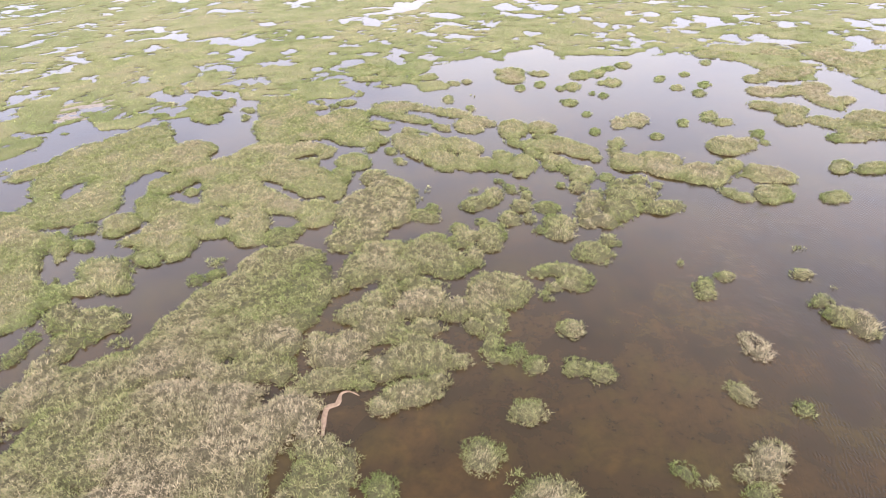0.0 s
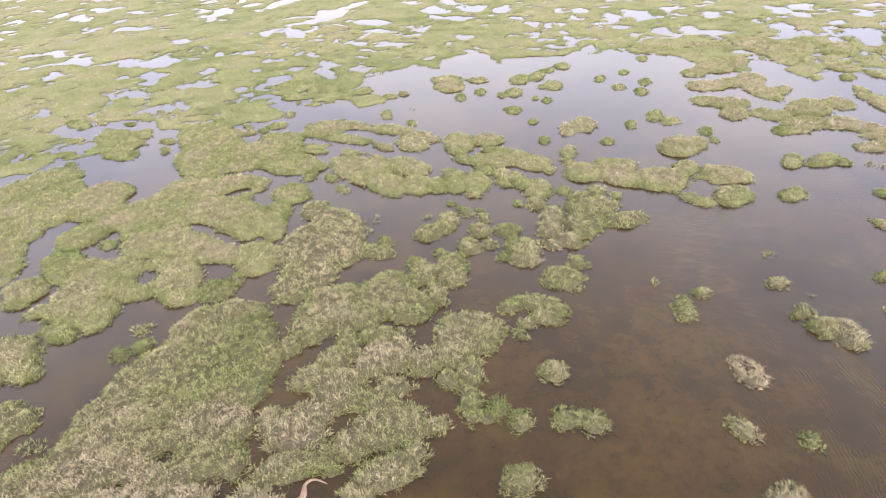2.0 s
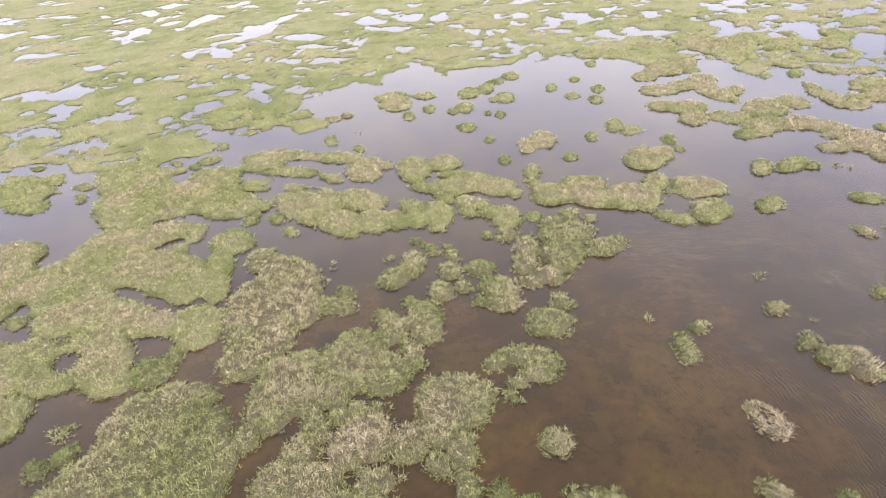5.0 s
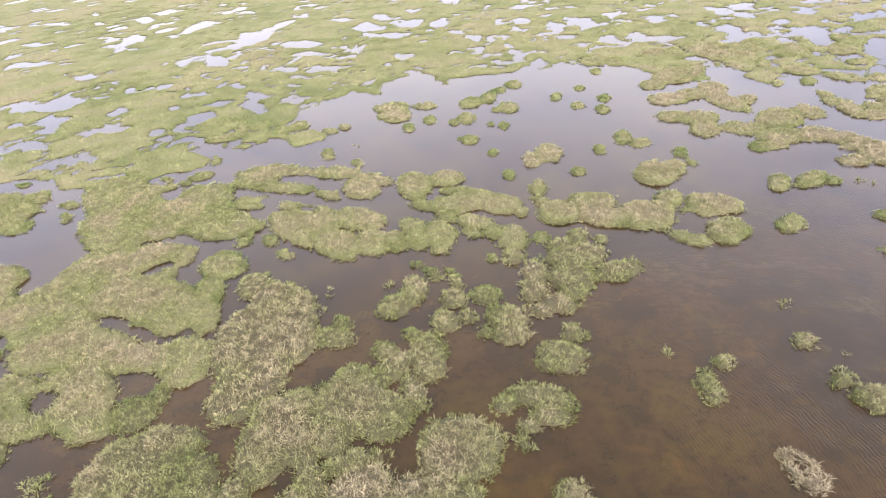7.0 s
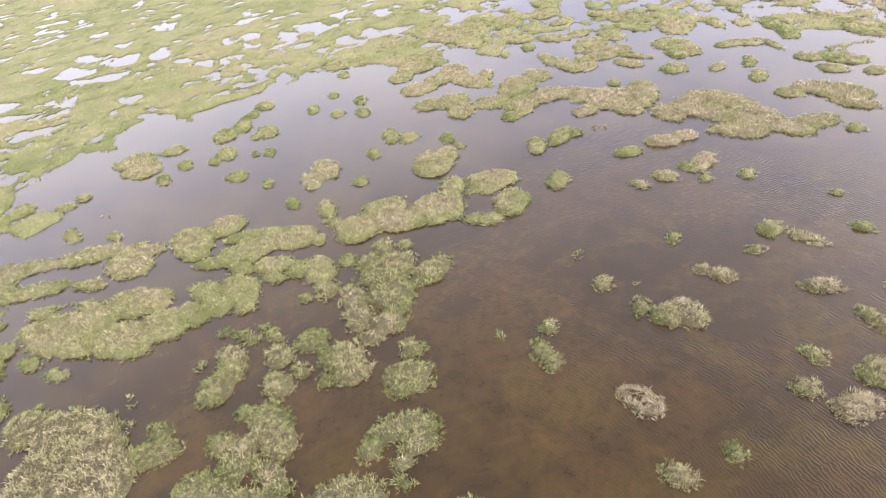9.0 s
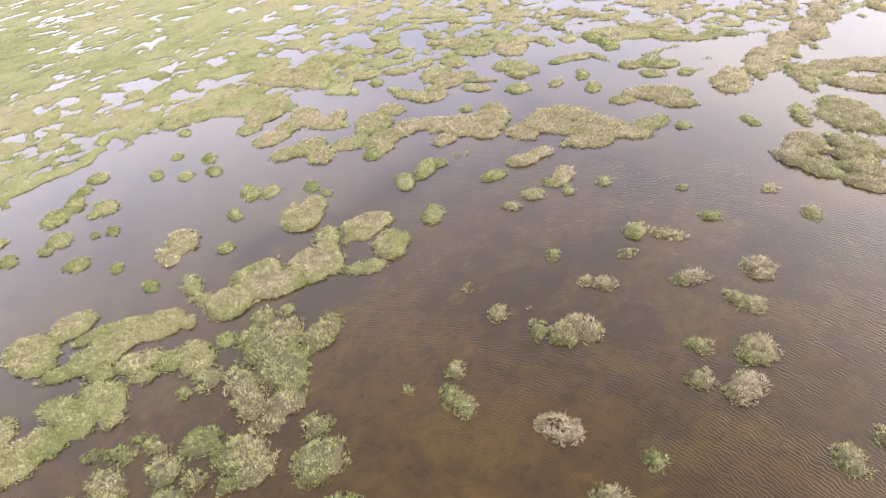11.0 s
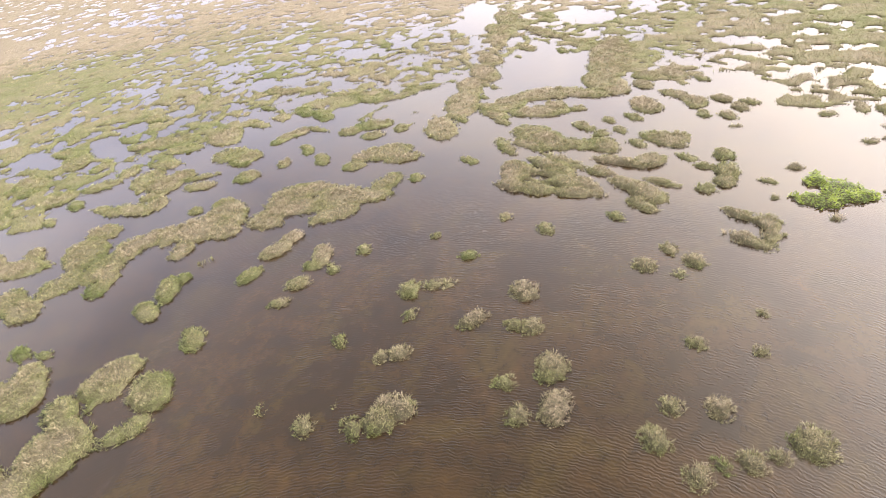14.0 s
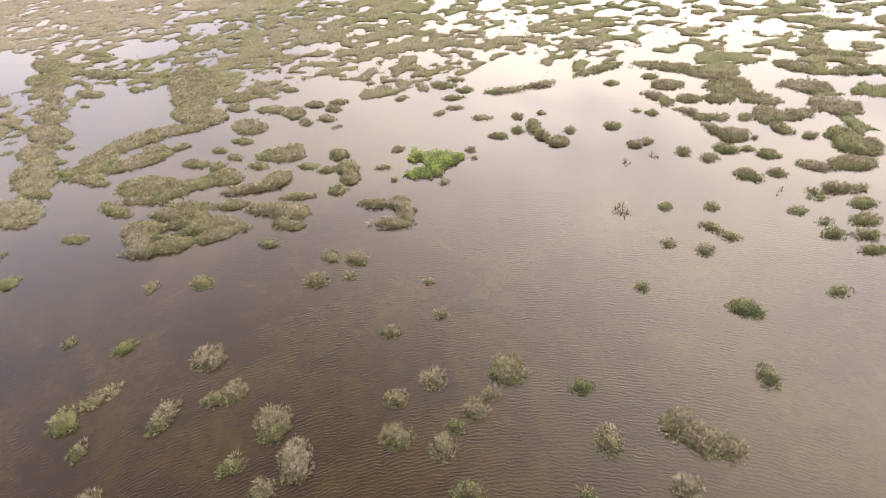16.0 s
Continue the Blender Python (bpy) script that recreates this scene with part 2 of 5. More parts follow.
def crease(x, y):
    """0 along the winding hollows between the hummocks of a bed, up to 1 on them."""
    return np.minimum(np.abs(2 * rough(x, y, 2.4, 25) - 1) * 1.1 + np.abs(2 * rough(x, y, 1.1, 27) - 1) * 0.35, 1.0)


def mound_height(x, y, inside, top):
    swell = 0.35 + 1.0 * np.sqrt(crease(x, y)) + (rough(x, y, 0.5, 23) - 0.5) * 0.35
    return -0.60 + 0.63 * ramp(inside, -0.26, 0.05) + top * ramp(inside, -0.05, 0.50) * swell


def mound_mesh(name, xs, ys, field, top, dry, cover=None):
    """The solid body of a bed, as a sheet that dips under the water at its edge."""
    x, y = np.meshgrid(xs, ys, indexing="ij")
    inside = field(x, y)
    z = mound_height(x, y, inside, top)
    keep = np.maximum.reduce([inside[:-1, :-1], inside[1:, :-1], inside[1:, 1:], inside[:-1, 1:]]) > -0.3
    index = np.arange(x.size).reshape(x.shape)
    faces = np.stack([index[:-1, :-1], index[1:, :-1], index[1:, 1:], index[:-1, 1:]], -1)[keep]
    used, faces = np.unique(faces, return_inverse=True)
    faces = faces.reshape(-1, 4)
    points = np.stack([x.ravel(), y.ravel(), z.ravel()], -1)[used]
    mud = 1 - ramp(inside.ravel()[used], -0.05, 0.12)
    return mesh_of(name, points, faces, cover or TURF, (("dry", dry(points[:, 0], points[:, 1], inside.ravel()[used])), ("mud", mud)))


def blades_mesh(name, x, y, z, inside, outward, width, tall, dry, tuft, rng, simple=False):
    """Standing and bent blades: each one a narrow leaf, widest at its bend."""
    n = len(x)
    turn = rng.uniform(0, 2 * math.pi, n)
    lean = np.stack([np.cos(turn), np.sin(turn)], -1) * 0.55 + outward
    lean /= np.maximum(np.linalg.norm(lean, axis=1, keepdims=True), 0.2)
    length = tall * rng.uniform(0.55, 1.25, n) * (0.7 + 0.6 * rough(x, y, 0.8, 31)) * (0.9 + 0.3 * ramp(dry, 0.4, 0.9))
    bent = rng.uniform(0.25, 1.05, n)
    spin = rng.uniform(0, math.pi, n)
    side = np.stack([np.cos(spin), np.sin(spin)], -1) * (width * rng.uniform(0.5, 1.3, n))[:, None]
    base = np.stack([x, y, z - 0.04], -1)
    middle = base + np.concatenate([lean * (length * bent * 0.35)[:, None], (length * 0.62)[:, None]], 1)
    tip = middle + np.concatenate([lean * (length * bent * 0.75)[:, None], (length * (0.45 - 0.42 * bent))[:, None]], 1)
    wide = np.concatenate([side, np.zeros((n, 1))], 1)
    if simple:
        points, start = np.stack([base - wide * 0.5, base + wide * 0.5, tip], 1), np.arange(n)[:, None] * 3
        return mesh_of(name, points.reshape(-1, 3), start + np.array([[0, 1, 2]]), GRASS, (("dry", np.repeat(dry, 3)), ("tuft", np.repeat(tuft, 3))), smooth=False)
    points, start = np.stack([base, middle + wide * 0.5, middle - wide * 0.5, tip], 1), np.arange(n)[:, None] * 4
    faces = np.concatenate([start + np.array([corners]) for corners in ((0, 1, 2), (2, 1, 3))])
    return mesh_of(name, points.reshape(-1, 3), faces, GRASS, (("dry", np.repeat(dry, 4)), ("tuft", np.repeat(tuft, 4))), smooth=False)


CENTRE = (5.0, 13.0)


def fineness(x, y):
    """Blades a square metre, their width, the step of the mound and the height of the growth, by how far off the place lies."""
    far = math.hypot(x - CENTRE[0], y - CENTRE[1])
    if far < 32:
        return 325, 0.029, 0.15, 0.255
    if far < 52:
        return 205, 0.038, 0.22, 0.27
    if far < 75:
        return 125, 0.050, 0.34, 0.27
    return 60, 0.068, 0.45, 0.27


def scatter(field, low, high, amount, rng, each=10, even=0.0):
    """Places of blades that stand in tufts inside a bed, the way out of each tuft, how far inside each stands, and a number per tuft."""
    count = int((high[0] - low[0]) * (high[1] - low[1]) * amount / each)
    x, y = rng.uniform(low[0], high[0], count), rng.uniform(low[1], high[1], count)
    keep = (field(x, y) > -0.04) & (rng.uniform(0, 1, count) < np.maximum(even, 0.12 + 0.92 * ramp(crease(x, y), 0.02, 0.22) * ramp(rough(x, y, 0.6, 41), -0.05, 0.42)))
    x, y = x[keep], y[keep]
    tuft = np.repeat(rng.uniform(0, 1, len(x)), each)
    x, y = np.repeat(x, each), np.repeat(y, each)
    turn, off = rng.uniform(0, 2 * math.pi, len(x)), np.sqrt(rng.uniform(0, 1, len(x)))
    out = np.stack([np.cos(turn), np.sin(turn)], -1)
    spread = 0.46 / math.sqrt(max(amount / each, 1.0))
    x, y = x + out[:, 0] * off * spread, y + out[:, 1] * off * spread
    inside, e = field(x, y), 0.12
    rim = inside < 0.3
    away = -np.stack([field(x[rim] + e, y[rim]) - inside[rim], field(x[rim], y[rim] + e) - inside[rim]], -1)
    away /= np.maximum(np.linalg.norm(away, axis=1, keepdims=True), 0.02)
    out = out * (0.35 + 0.65 * off)[:, None]
    out[rim] += away * 0.7
    return x, y, inside, out, tuft


made_beds = [0]
SIZES = ("small ", "", "broad ")


def grass_bed(dry, lobes, pools=(), sparse=False):
    """One tussock or island of marsh grass: a mound with its blades, or a few stems alone."""
    made_beds[0] += 1
    rng = np.random.default_rng(made_beds[0])
    reach = [max(a, b) for _, _, a, b, _ in lobes]
    low = [min(l[k] - r for l, r in zip(lobes, reach)) - 0.6 for k in (0, 1)]
    high = [max(l[k] + r for l, r in zip(lobes, reach)) + 0.6 for k in (0, 1)]
    centre = ((low[0] + high[0]) / 2, (low[1] + high[1]) / 2)
    size = max(high[0] - low[0], high[1] - low[1]) - 1.2
    amount, width, step, tall = fineness(*centre)
    ragged = min(0.42, 0.08 + 0.16 * min(b for _, _, _, b, _ in lobes) + min(size / 80, 0.12))

    def field(x, y):
        return shore(x + centre[0], y + centre[1], lobes, pools, ragged)

    def dryness(x, y, inside):
        rim = 0.32 * ramp(inside, 0.0, 1.0) - 0.19
        drift = 0.26 * np.clip((x * 0.8 - y * 0.6) / (size * 0.5), -1, 1) if size < 5.0 else 0.0
        return dry + rim + drift + (rough(x + centre[0], y + centre[1], 2.6, 51) - 0.5) * 0.5

    colour = "lush green" if dry < 0.28 else "yellow-green" if dry < 0.5 else "green and straw-coloured" if dry < 0.68 else "pale straw-coloured dry"
    if sparse:
        name, label, category = "water_plant", f"sparse {colour} stems standing in shallow water", "water plant"
    elif size < 4.2:
        name, label, category = "grass_tussock", f"{SIZES[size > 2.2]}{colour} marsh grass tussock in brown shallow water", "grass tussock"
    else:
        name, label, category = "grass_island", f"{SIZES[1 + (size > 12)]}{colour} marsh grass island with ragged edge in water", "grass island"
    thing = tagged(new(name), label, category, "water plants" if sparse else "grass tussocks" if size < 4.2 else "grass islands")
    thing.location = (*centre, 0)
    low, high = [low[k] - centre[k] for k in (0, 1)], [high[k] - centre[k] for k in (0, 1)]
    if sparse:
        x, y, inside, out, tuft = scatter(field, low, high, amount * 0.40, rng, 9)
        if len(x) < 12:
            x, y = rng.normal(0, size / 5, 14), rng.normal(0, size / 5, 14)
            inside, out, tuft = np.full(14, 0.3), np.zeros((14, 2)), np.full(14, 0.4)
        z = np.full(len(x), -0.05)
        part("foliage", blades_mesh("foliage", x, y, z, inside, out, width * 1.4, 0.34, np.full(len(x), dry), tuft, rng), thing, "", "stuff")
        return thing
    inset = 0.17 if math.hypot(centre[0] - CENTRE[0], centre[1] - CENTRE[1]) < 45 else 0.06
    top = 0.27 if size > 4.2 else 0.14
    if math.hypot(centre[0] - CENTRE[0], centre[1] - CENTRE[1]) > 52:
        top = 0.10
    step = min(step, max(size / 12, 0.10))
    xs, ys = np.arange(low[0], high[0] + step, step), np.arange(low[1], high[1] + step, step)
    away = math.hypot(centre[0] - CENTRE[0], centre[1] - CENTRE[1])
    cover = TURF if away < 36 else THICK if away < 66 else SWARD
    part("mound", mound_mesh("mound", xs, ys, lambda x, y: field(x, y) - inset, top, dryness, cover), thing, "matted grass and dark mud body")
    x, y, inside, out, tuft = scatter(field, low, high, amount * (1.5 if size < 4.2 else 1.0), rng, even=0.8 if size < 4.2 else 0.28)
    if len(x):
        z = np.maximum(mound_height(x, y, inside - inset, top), -0.02)
        if size < 4.2:
            width, tall = width * 0.80, tall * 0.88
        part("foliage", blades_mesh("foliage", x, y, z, inside, out, width, tall, dryness(x, y, inside) + (tuft - 0.5) * 0.25, tuft, rng), thing, "standing and bent grass blades", "stuff")
    return thing


# ---- ground and water ----
def sheet(name, z, rings, material_used, label, category, uneven=0.0):
    """A round sheet to the horizon, finer in the middle."""
    turns = np.linspace(0, 2 * math.pi, 96, endpoint=False)
    r = np.array(rings)[:, None]
    x, y = CENTRE[0] + r * np.sin(turns), CENTRE[1] + r * np.cos(turns)
    depth = z + (rough(x, y, 9.0, 61) - 0.5) * uneven
    points = np.concatenate([[[CENTRE[0], CENTRE[1], z]], np.stack([x, y, depth], -1).reshape(-1, 3)])
    k = np.arange(96)
    faces = [np.stack([1 + i * 96 + k, 1 + i * 96 + (k + 1) % 96, 1 + (i + 1) * 96 + (k + 1) % 96, 1 + (i + 1) * 96 + k], -1) for i in range(len(rings) - 1)]
    middle = np.stack([np.zeros(48, int), 1 + (k[::2] + 2) % 96, 1 + k[::2] + 1, 1 + k[::2]], -1)
    data = mesh_of(name, points, np.concatenate([middle, *faces]), material_used)
    return tagged(new(name, data), label, category, kind="structure")


RINGS = [3, 6, 10, 15, 20, 26, 33, 41, 50, 60, 72, 86, 102, 120, 150, 200, 300, 500, 900, 1800, 3600]
sheet("ground", -0.42, RINGS, BED, "brown silty bed of a shallow lagoon", "lagoon bed", 0.10)
sheet("water", 0.0, [3, 100, 3600], WATER, "shallow brown marsh water reflecting a pale sky", "water")

# ---- the marsh farther off ----
# heading from the middle, where the closed marsh begins, how much of it is grown over, how dry
MARSH = [(-180, 40, 0.60, 0.45), (-120, 34, 0.72, 0.45), (-97, 34, 0.78, 0.42), (-75, 52, 0.92, 0.36), (-60, 71, 0.96, 0.30), (-45, 66, 0.98, 0.28),
         (-37, 60, 0.98, 0.28), (-26, 59, 0.98, 0.28), (-17, 70, 0.98, 0.28), (-9, 80, 0.96, 0.28), (0, 80, 0.96, 0.28), (8, 79, 0.94, 0.30), (16, 84, 0.92, 0.32),
         (23, 80, 0.84, 0.34), (31, 84, 0.72, 0.38), (45, 84, 0.60, 0.46), (60, 77, 0.56, 0.54), (68, 84, 0.60, 0.56)]
MARSH += [(79, 88, 0.72, 0.60), (86, 79, 0.74, 0.58), (95, 71, 0.72, 0.54), (108, 64, 0.66, 0.52), (120, 68, 0.56, 0.48), (130, 66, 0.46, 0.46),
          (147, 56, 0.42, 0.36), (165, 50, 0.55, 0.35), (180, 40, 0.60, 0.45)]
LAGOONS = []


def pool(x, y, long, wide, turn):
    """A pool of open water in the closed marsh."""
    LAGOONS.append((x, y, long, wide, turn))


pool(86.20, 34.50, 7.70, 5.30, 33)
pool(110.70, 50.70, 8.00, 3.90, 27)
pool(111.60, 29.90, 7.50, 3.80, 64)
pool(88.40, 33.30, 11.60, 5.50, 22)
pool(118.20, 50.30, 13.60, 4.40, 18)
pool(69.30, 22.80, 4.30, 1.30, 52)
pool(82.00, 39.40, 5.60, 2.60, 26)
pool(-70.88, 96.36, 3.86, 1.61, 144)
pool(-61.19, 94.60, 4.73, 2.15, 146)
pool(-55.30, 94.08, 3.67, 3.14, 10)
pool(-95.34, 131.54, 5.84, 2.18, 140)
pool(-74.99, 119.64, 5.07, 1.51, 161)
pool(-68.63, 118.57, 3.54, 1.13, 161)
pool(-58.54, 108.75, 2.52, 1.65, 144)
pool(-37.02, 111.22, 3.66, 1.77, 120)
pool(-43.15, 110.76, 3.97, 1.16, 114)
pool(-38.45, 119.17, 3.83, 1.88, 1)
pool(-32.75, 132.18, 7.23, 1.86, 69)
pool(-35.11, 123.14, 5.52, 2.83, 63)
pool(-51.05, 139.05, 6.82, 2.03, 78)
pool(-61.10, 132.42, 6.07, 2.44, 91)
pool(-57.60, 139.29, 2.79, 2.30, 89)
pool(-66.90, 152.07, 4.36, 1.77, 125)
pool(-70.56, 144.71, 3.30, 1.65, 101)
pool(-73.25, 131.69, 2.42, 1.57, 159)
pool(-96.19, 140.76, 4.61, 1.42, 157)
pool(-83.17, 135.77, 3.55, 1.31, 154)
pool(-51.40, 79.55, 3.08, 0.91, 144)
pool(-41.73, 81.90, 1.99, 0.97, 178)
pool(-43.68, 88.83, 1.92, 1.12, 129)
pool(-56.40, 86.58, 1.22, 0.85, 176)
pool(-47.37, 87.48, 2.15, 0.60, 120)
pool(-34.79, 79.72, 2.34, 0.80, 131)
pool(-42.02, 98.77, 1.58, 0.80, 128)
pool(-37.08, 96.88, 3.05, 0.35, 110)
pool(-30.92, 106.20, 2.37, 0.76, 109)
pool(-30.59, 83.44, 2.87, 2.62, 21)
pool(-24.67, 88.47, 4.50, 1.14, 107)
pool(-29.17, 89.29, 2.11, 1.11, 180)
pool(-29.50, 96.26, 1.67, 1.03, 116)
pool(-24.86, 95.92, 1.39, 0.81, 122)
pool(-23.87, 118.03, 4.52, 2.65, 147)
pool(-21.42, 110.95, 3.40, 1.45, 160)
pool(-12.92, 126.50, 3.94, 2.56, 120)
pool(-7.80, 119.01, 4.25, 2.81, 146)
pool(-4.97, 126.68, 3.39, 3.05, 12)
pool(-4.80, 104.78, 2.03, 1.51, 129)
pool(0.70, 125.02, 4.49, 1.99, 95)
pool(5.91, 113.61, 5.89, 1.07, 116)
pool(9.75, 110.17, 1.67, 1.37, 119)
pool(-17.73, 101.58, 4.20, 1.74, 4)
pool(-23.21, 102.78, 2.75, 1.53, 154)
pool(12.83, 101.31, 4.28, 1.00, 102)
pool(15.32, 95.85, 3.35, 1.28, 84)
pool(21.18, 108.36, 1.74, 1.49, 148)
pool(26.32, 115.28, 3.84, 1.98, 81)
pool(27.97, 104.69, 3.70, 1.84, 114)
pool(33.94, 103.16, 5.35, 1.72, 179)
pool(37.98, 114.12, 2.98, 1.89, 74)
pool(37.24, 91.83, 3.06, 1.73, 170)
pool(45.30, 100.24, 3.46, 1.44, 32)
pool(56.69, 99.04, 6.97, 1.87, 63)
pool(59.96, 90.13, 5.50, 2.61, 55)
pool(-107.86, 160.00, 3.75, 1.39, 142)
pool(-90.95, 156.87, 3.99, 1.56, 147)
pool(-78.81, 153.19, 2.83, 1.13, 130)
pool(-18.71, 134.96, 2.99, 1.87, 139)
pool(15.83, 121.55, 2.41, 1.85, 102)
pool(55.20, 107.01, 1.60, 1.22, 54)
pool(52.33, 113.41, 2.17, 1.34, 65)
pool(67.03, 105.62, 2.49, 1.85, 42)
pool(-49.20, 64.85, 5.79, 2.61, 143)
pool(-44.01, 66.97, 4.94, 1.49, 176)
pool(-36.92, 62.70, 3.71, 1.70, 130)
pool(-28.08, 65.61, 3.38, 1.27, 175)
pool(-22.04, 64.26, 2.22, 1.34, 153)
pool(-24.80, 72.89, 3.52, 1.58, 165)
pool(-35.09, 67.76, 2.80, 0.84, 177)


def marsh_field(x, y):
    dx, dy = x - CENTRE[0], y - CENTRE[1]
    far, heading = np.hypot(dx, dy), np.degrees(np.arctan2(dx, dy))
    turns = [row[0] for row in MARSH]
    begin, grown = np.interp(heading, turns, [row[1] for row in MARSH]), np.interp(heading, turns, [row[2] for row in MARSH])
    wx, wy = x + (rough(x, y, 1.7, 71) - 0.5) * 2.6 + (rough(x, y, 0.8, 75) - 0.5) * 1.1, y + (rough(x, y, 1.7, 73) - 0.5) * 2.6 + (rough(x, y, 0.8, 77) - 0.5) * 1.1
    broken = ramp(heading, 22, 42)
    shape = (0.24 - 0.10 * broken) * rough(wx, wy, 6.0, 91) + (0.36 - 0.20 * broken) * rough(wx, wy, 2.9, 93) + (0.26 + 0.20 * broken) * rough(wx, wy, 1.7, 95) + (0.14 + 0.10 * broken) * rough(x, y, 1.0, 97)
    level = 0.5 + (grown - 0.5) * 0.30 + 0.10 * ramp(far, 100, 150) * ramp(heading, 10, 30) * (1 - ramp(heading, 82, 100)) + 0.03 * ramp(far, 75, 95) * ramp(heading, 84, 92)
    inside = (shape - (1 - level)) * 5.5
    creek = np.abs(2 * rough(wx, wy, 5.2, 99) - 1) * 4.0 + 2.6 * ramp(rough(x, y, 8.0, 101), 0.42, 0.66) - 0.16
    inside = np.minimum(inside, creek)
    inside = np.minimum(inside, (far - begin) * 0.22 + (rough(x, y, 5.0, 79) - 0.5) * 4 + (rough(x, y, 2.0, 83) - 0.5) * 2)
    rim = (rough(x, y, 2.5, 81) - 0.5) * 1.5 + (rough(x, y, 1.1, 85) - 0.5) * 1.3
    for cx, cy, a, b, turn in LAGOONS:
        near = (np.abs(x - cx) < a * 2.2 + 4) & (np.abs(y - cy) < a * 2.2 + 4)
        dx, dy = x[near] - cx, y[near] - cy
        c, s = math.cos(radians(turn)), math.sin(radians(turn))
        u, v = (dx * c + dy * s) / a, (dy * c - dx * s) / b
        inside[near] = np.minimum(inside[near], (np.sqrt(u * u + v * v) - 0.85) * b + rim[near])
    return np.clip(inside, -3, 1.2)


def marsh_dry(x, y, inside):
    dx, dy = x - CENTRE[0], y - CENTRE[1]
    heading, far = np.degrees(np.arctan2(dx, dy)), np.hypot(dx, dy)
    dry = np.interp(heading, [row[0] for row in MARSH], [row[3] for row in MARSH])
    dry = dry + 0.75 * ramp(far - np.interp(heading, [34, 66], [55, 0]), 105, 145) * ramp(heading, 12, 34) * (1 - ramp(heading, 78, 100))
    return dry + 0.08 + (rough(x, y, 14.0, 53) - 0.5) * 0.45 + (rough(x, y, 3.4, 55) - 0.5) * 0.45 - 0.25 * (1 - ramp(inside, 0.0, 0.5))


def marsh_band(near, off, step, amount, width, tall):
    """A ring of closed marsh, from near to off metres from the middle."""
    rng = np.random.default_rng(int(near))

    def field(x, y):
        far = np.hypot(x - CENTRE[0], y - CENTRE[1])
        return np.where((far >= near - step) & (far < off), marsh_field(x, y), -9.0)

    xs, ys = np.arange(CENTRE[0] - off, CENTRE[0] + off + step, step), np.arange(CENTRE[1] - off, CENTRE[1] + off + step, step)
    thing = tagged(new("marsh_grass"), "wide yellow-green marsh grass with many small pools", "marsh grass", kind="stuff")
    part("mound", mound_mesh("mound", xs, ys, field, 0.10, marsh_dry, SWARD), thing, "matted grass body of the marsh")
    turn = np.radians(rng.uniform(-100, 165, int(math.pi * (off * off - near * near) * 265 / 360 * amount)))
    far = np.sqrt(rng.uniform(near * near, off * off, len(turn)))
    x, y = CENTRE[0] + far * np.sin(turn), CENTRE[1] + far * np.cos(turn)
    inside = marsh_field(x, y)
    keep = inside > 0
    x, y, inside = x[keep], y[keep], inside[keep]
    out = np.zeros((len(x), 2))
    part("foliage", blades_mesh("foliage", x, y, mound_height(x, y, inside, 0.10), inside, out, width, tall, marsh_dry(x, y, inside), rough(x, y, 1.3, 43), rng, True), thing, "standing marsh grass blades", "stuff")


marsh_band(30, 72, 0.40, 28.0, 0.085, 0.30)
marsh_band(72, 110, 0.55, 20.0, 0.092, 0.30)
marsh_band(110, 190, 0.8, 6.5, 0.13, 0.24)
marsh_band(190, 420, 2.2, 0.6, 0.30, 0.28)
marsh_band(420, 1500, 14.0, 0.004, 0.9, 0.6)

# ---- grass islands and tussocks ----
grass_bed(0.36, [(-49.38, 41.48, 2.26, 1.67, 56), (-43.98, 39.57, 4.27, 2.77, 145), (-43.65, 44.24, 7.10, 4.67, 145), (-41.84, 48.21, 6.86, 3.93, 139), (-39.55, 39.14, 3.96, 2.41, 141), (-39.82, 35.17, 4.31, 3.11, 16), (-36.86, 36.78, 2.61, 1.73, 128), (-41.66, 32.58, 2.50, 1.86, 175), (-43.88, 52.79, 3.04, 2.15, 2)], [(-41.95, 38.74, 1.72, 0.82, 103)])
grass_bed(0.42, [(-38.59, 29.62, 5.42, 2.67, 154), (-34.89, 25.52, 4.05, 1.99, 155), (-32.26, 22.28, 2.92, 1.93, 147), (-36.01, 29.94, 2.32, 1.19, 153), (-30.45, 23.95, 1.61, 1.11, 3), (-42.53, 31.64, 4.03, 1.74, 178)], [(-38.39, 31.98, 1.25, 0.59, 177), (-33.69, 27.16, 2.55, 0.46, 135)])
grass_bed(0.3, [(-33.29, 30.37, 1.21, 0.83, 158)])
grass_bed(0.36, [(-28.71, 27.63, 2.68, 1.57, 160), (-28.61, 25.48, 1.49, 1.08, 2), (-29.80, 24.69, 0.79, 0.66, 112), (-26.67, 26.42, 1.49, 1.10, 145)])
grass_bed(0.42, [(-25.00, 22.23, 2.39, 1.55, 4), (-27.63, 22.29, 2.16, 1.10, 149), (-25.37, 19.90, 1.52, 0.86, 136), (-25.19, 18.13, 1.13, 0.70, 109), (-24.67, 20.59, 1.07, 0.69, 9)])
grass_bed(0.34, [(-27.89, 18.48, 1.08, 0.74, 106), (-28.16, 19.98, 0.77, 0.58, 151)])
grass_bed(0.34, [(-35.05, 32.65, 1.30, 0.85, 21), (-32.54, 34.17, 2.01, 1.60, 159), (-32.37, 32.78, 1.38, 0.80, 158)])
grass_bed(0.36, [(-31.89, 37.67, 2.37, 1.66, 144), (-31.36, 35.88, 1.32, 0.80, 156)])
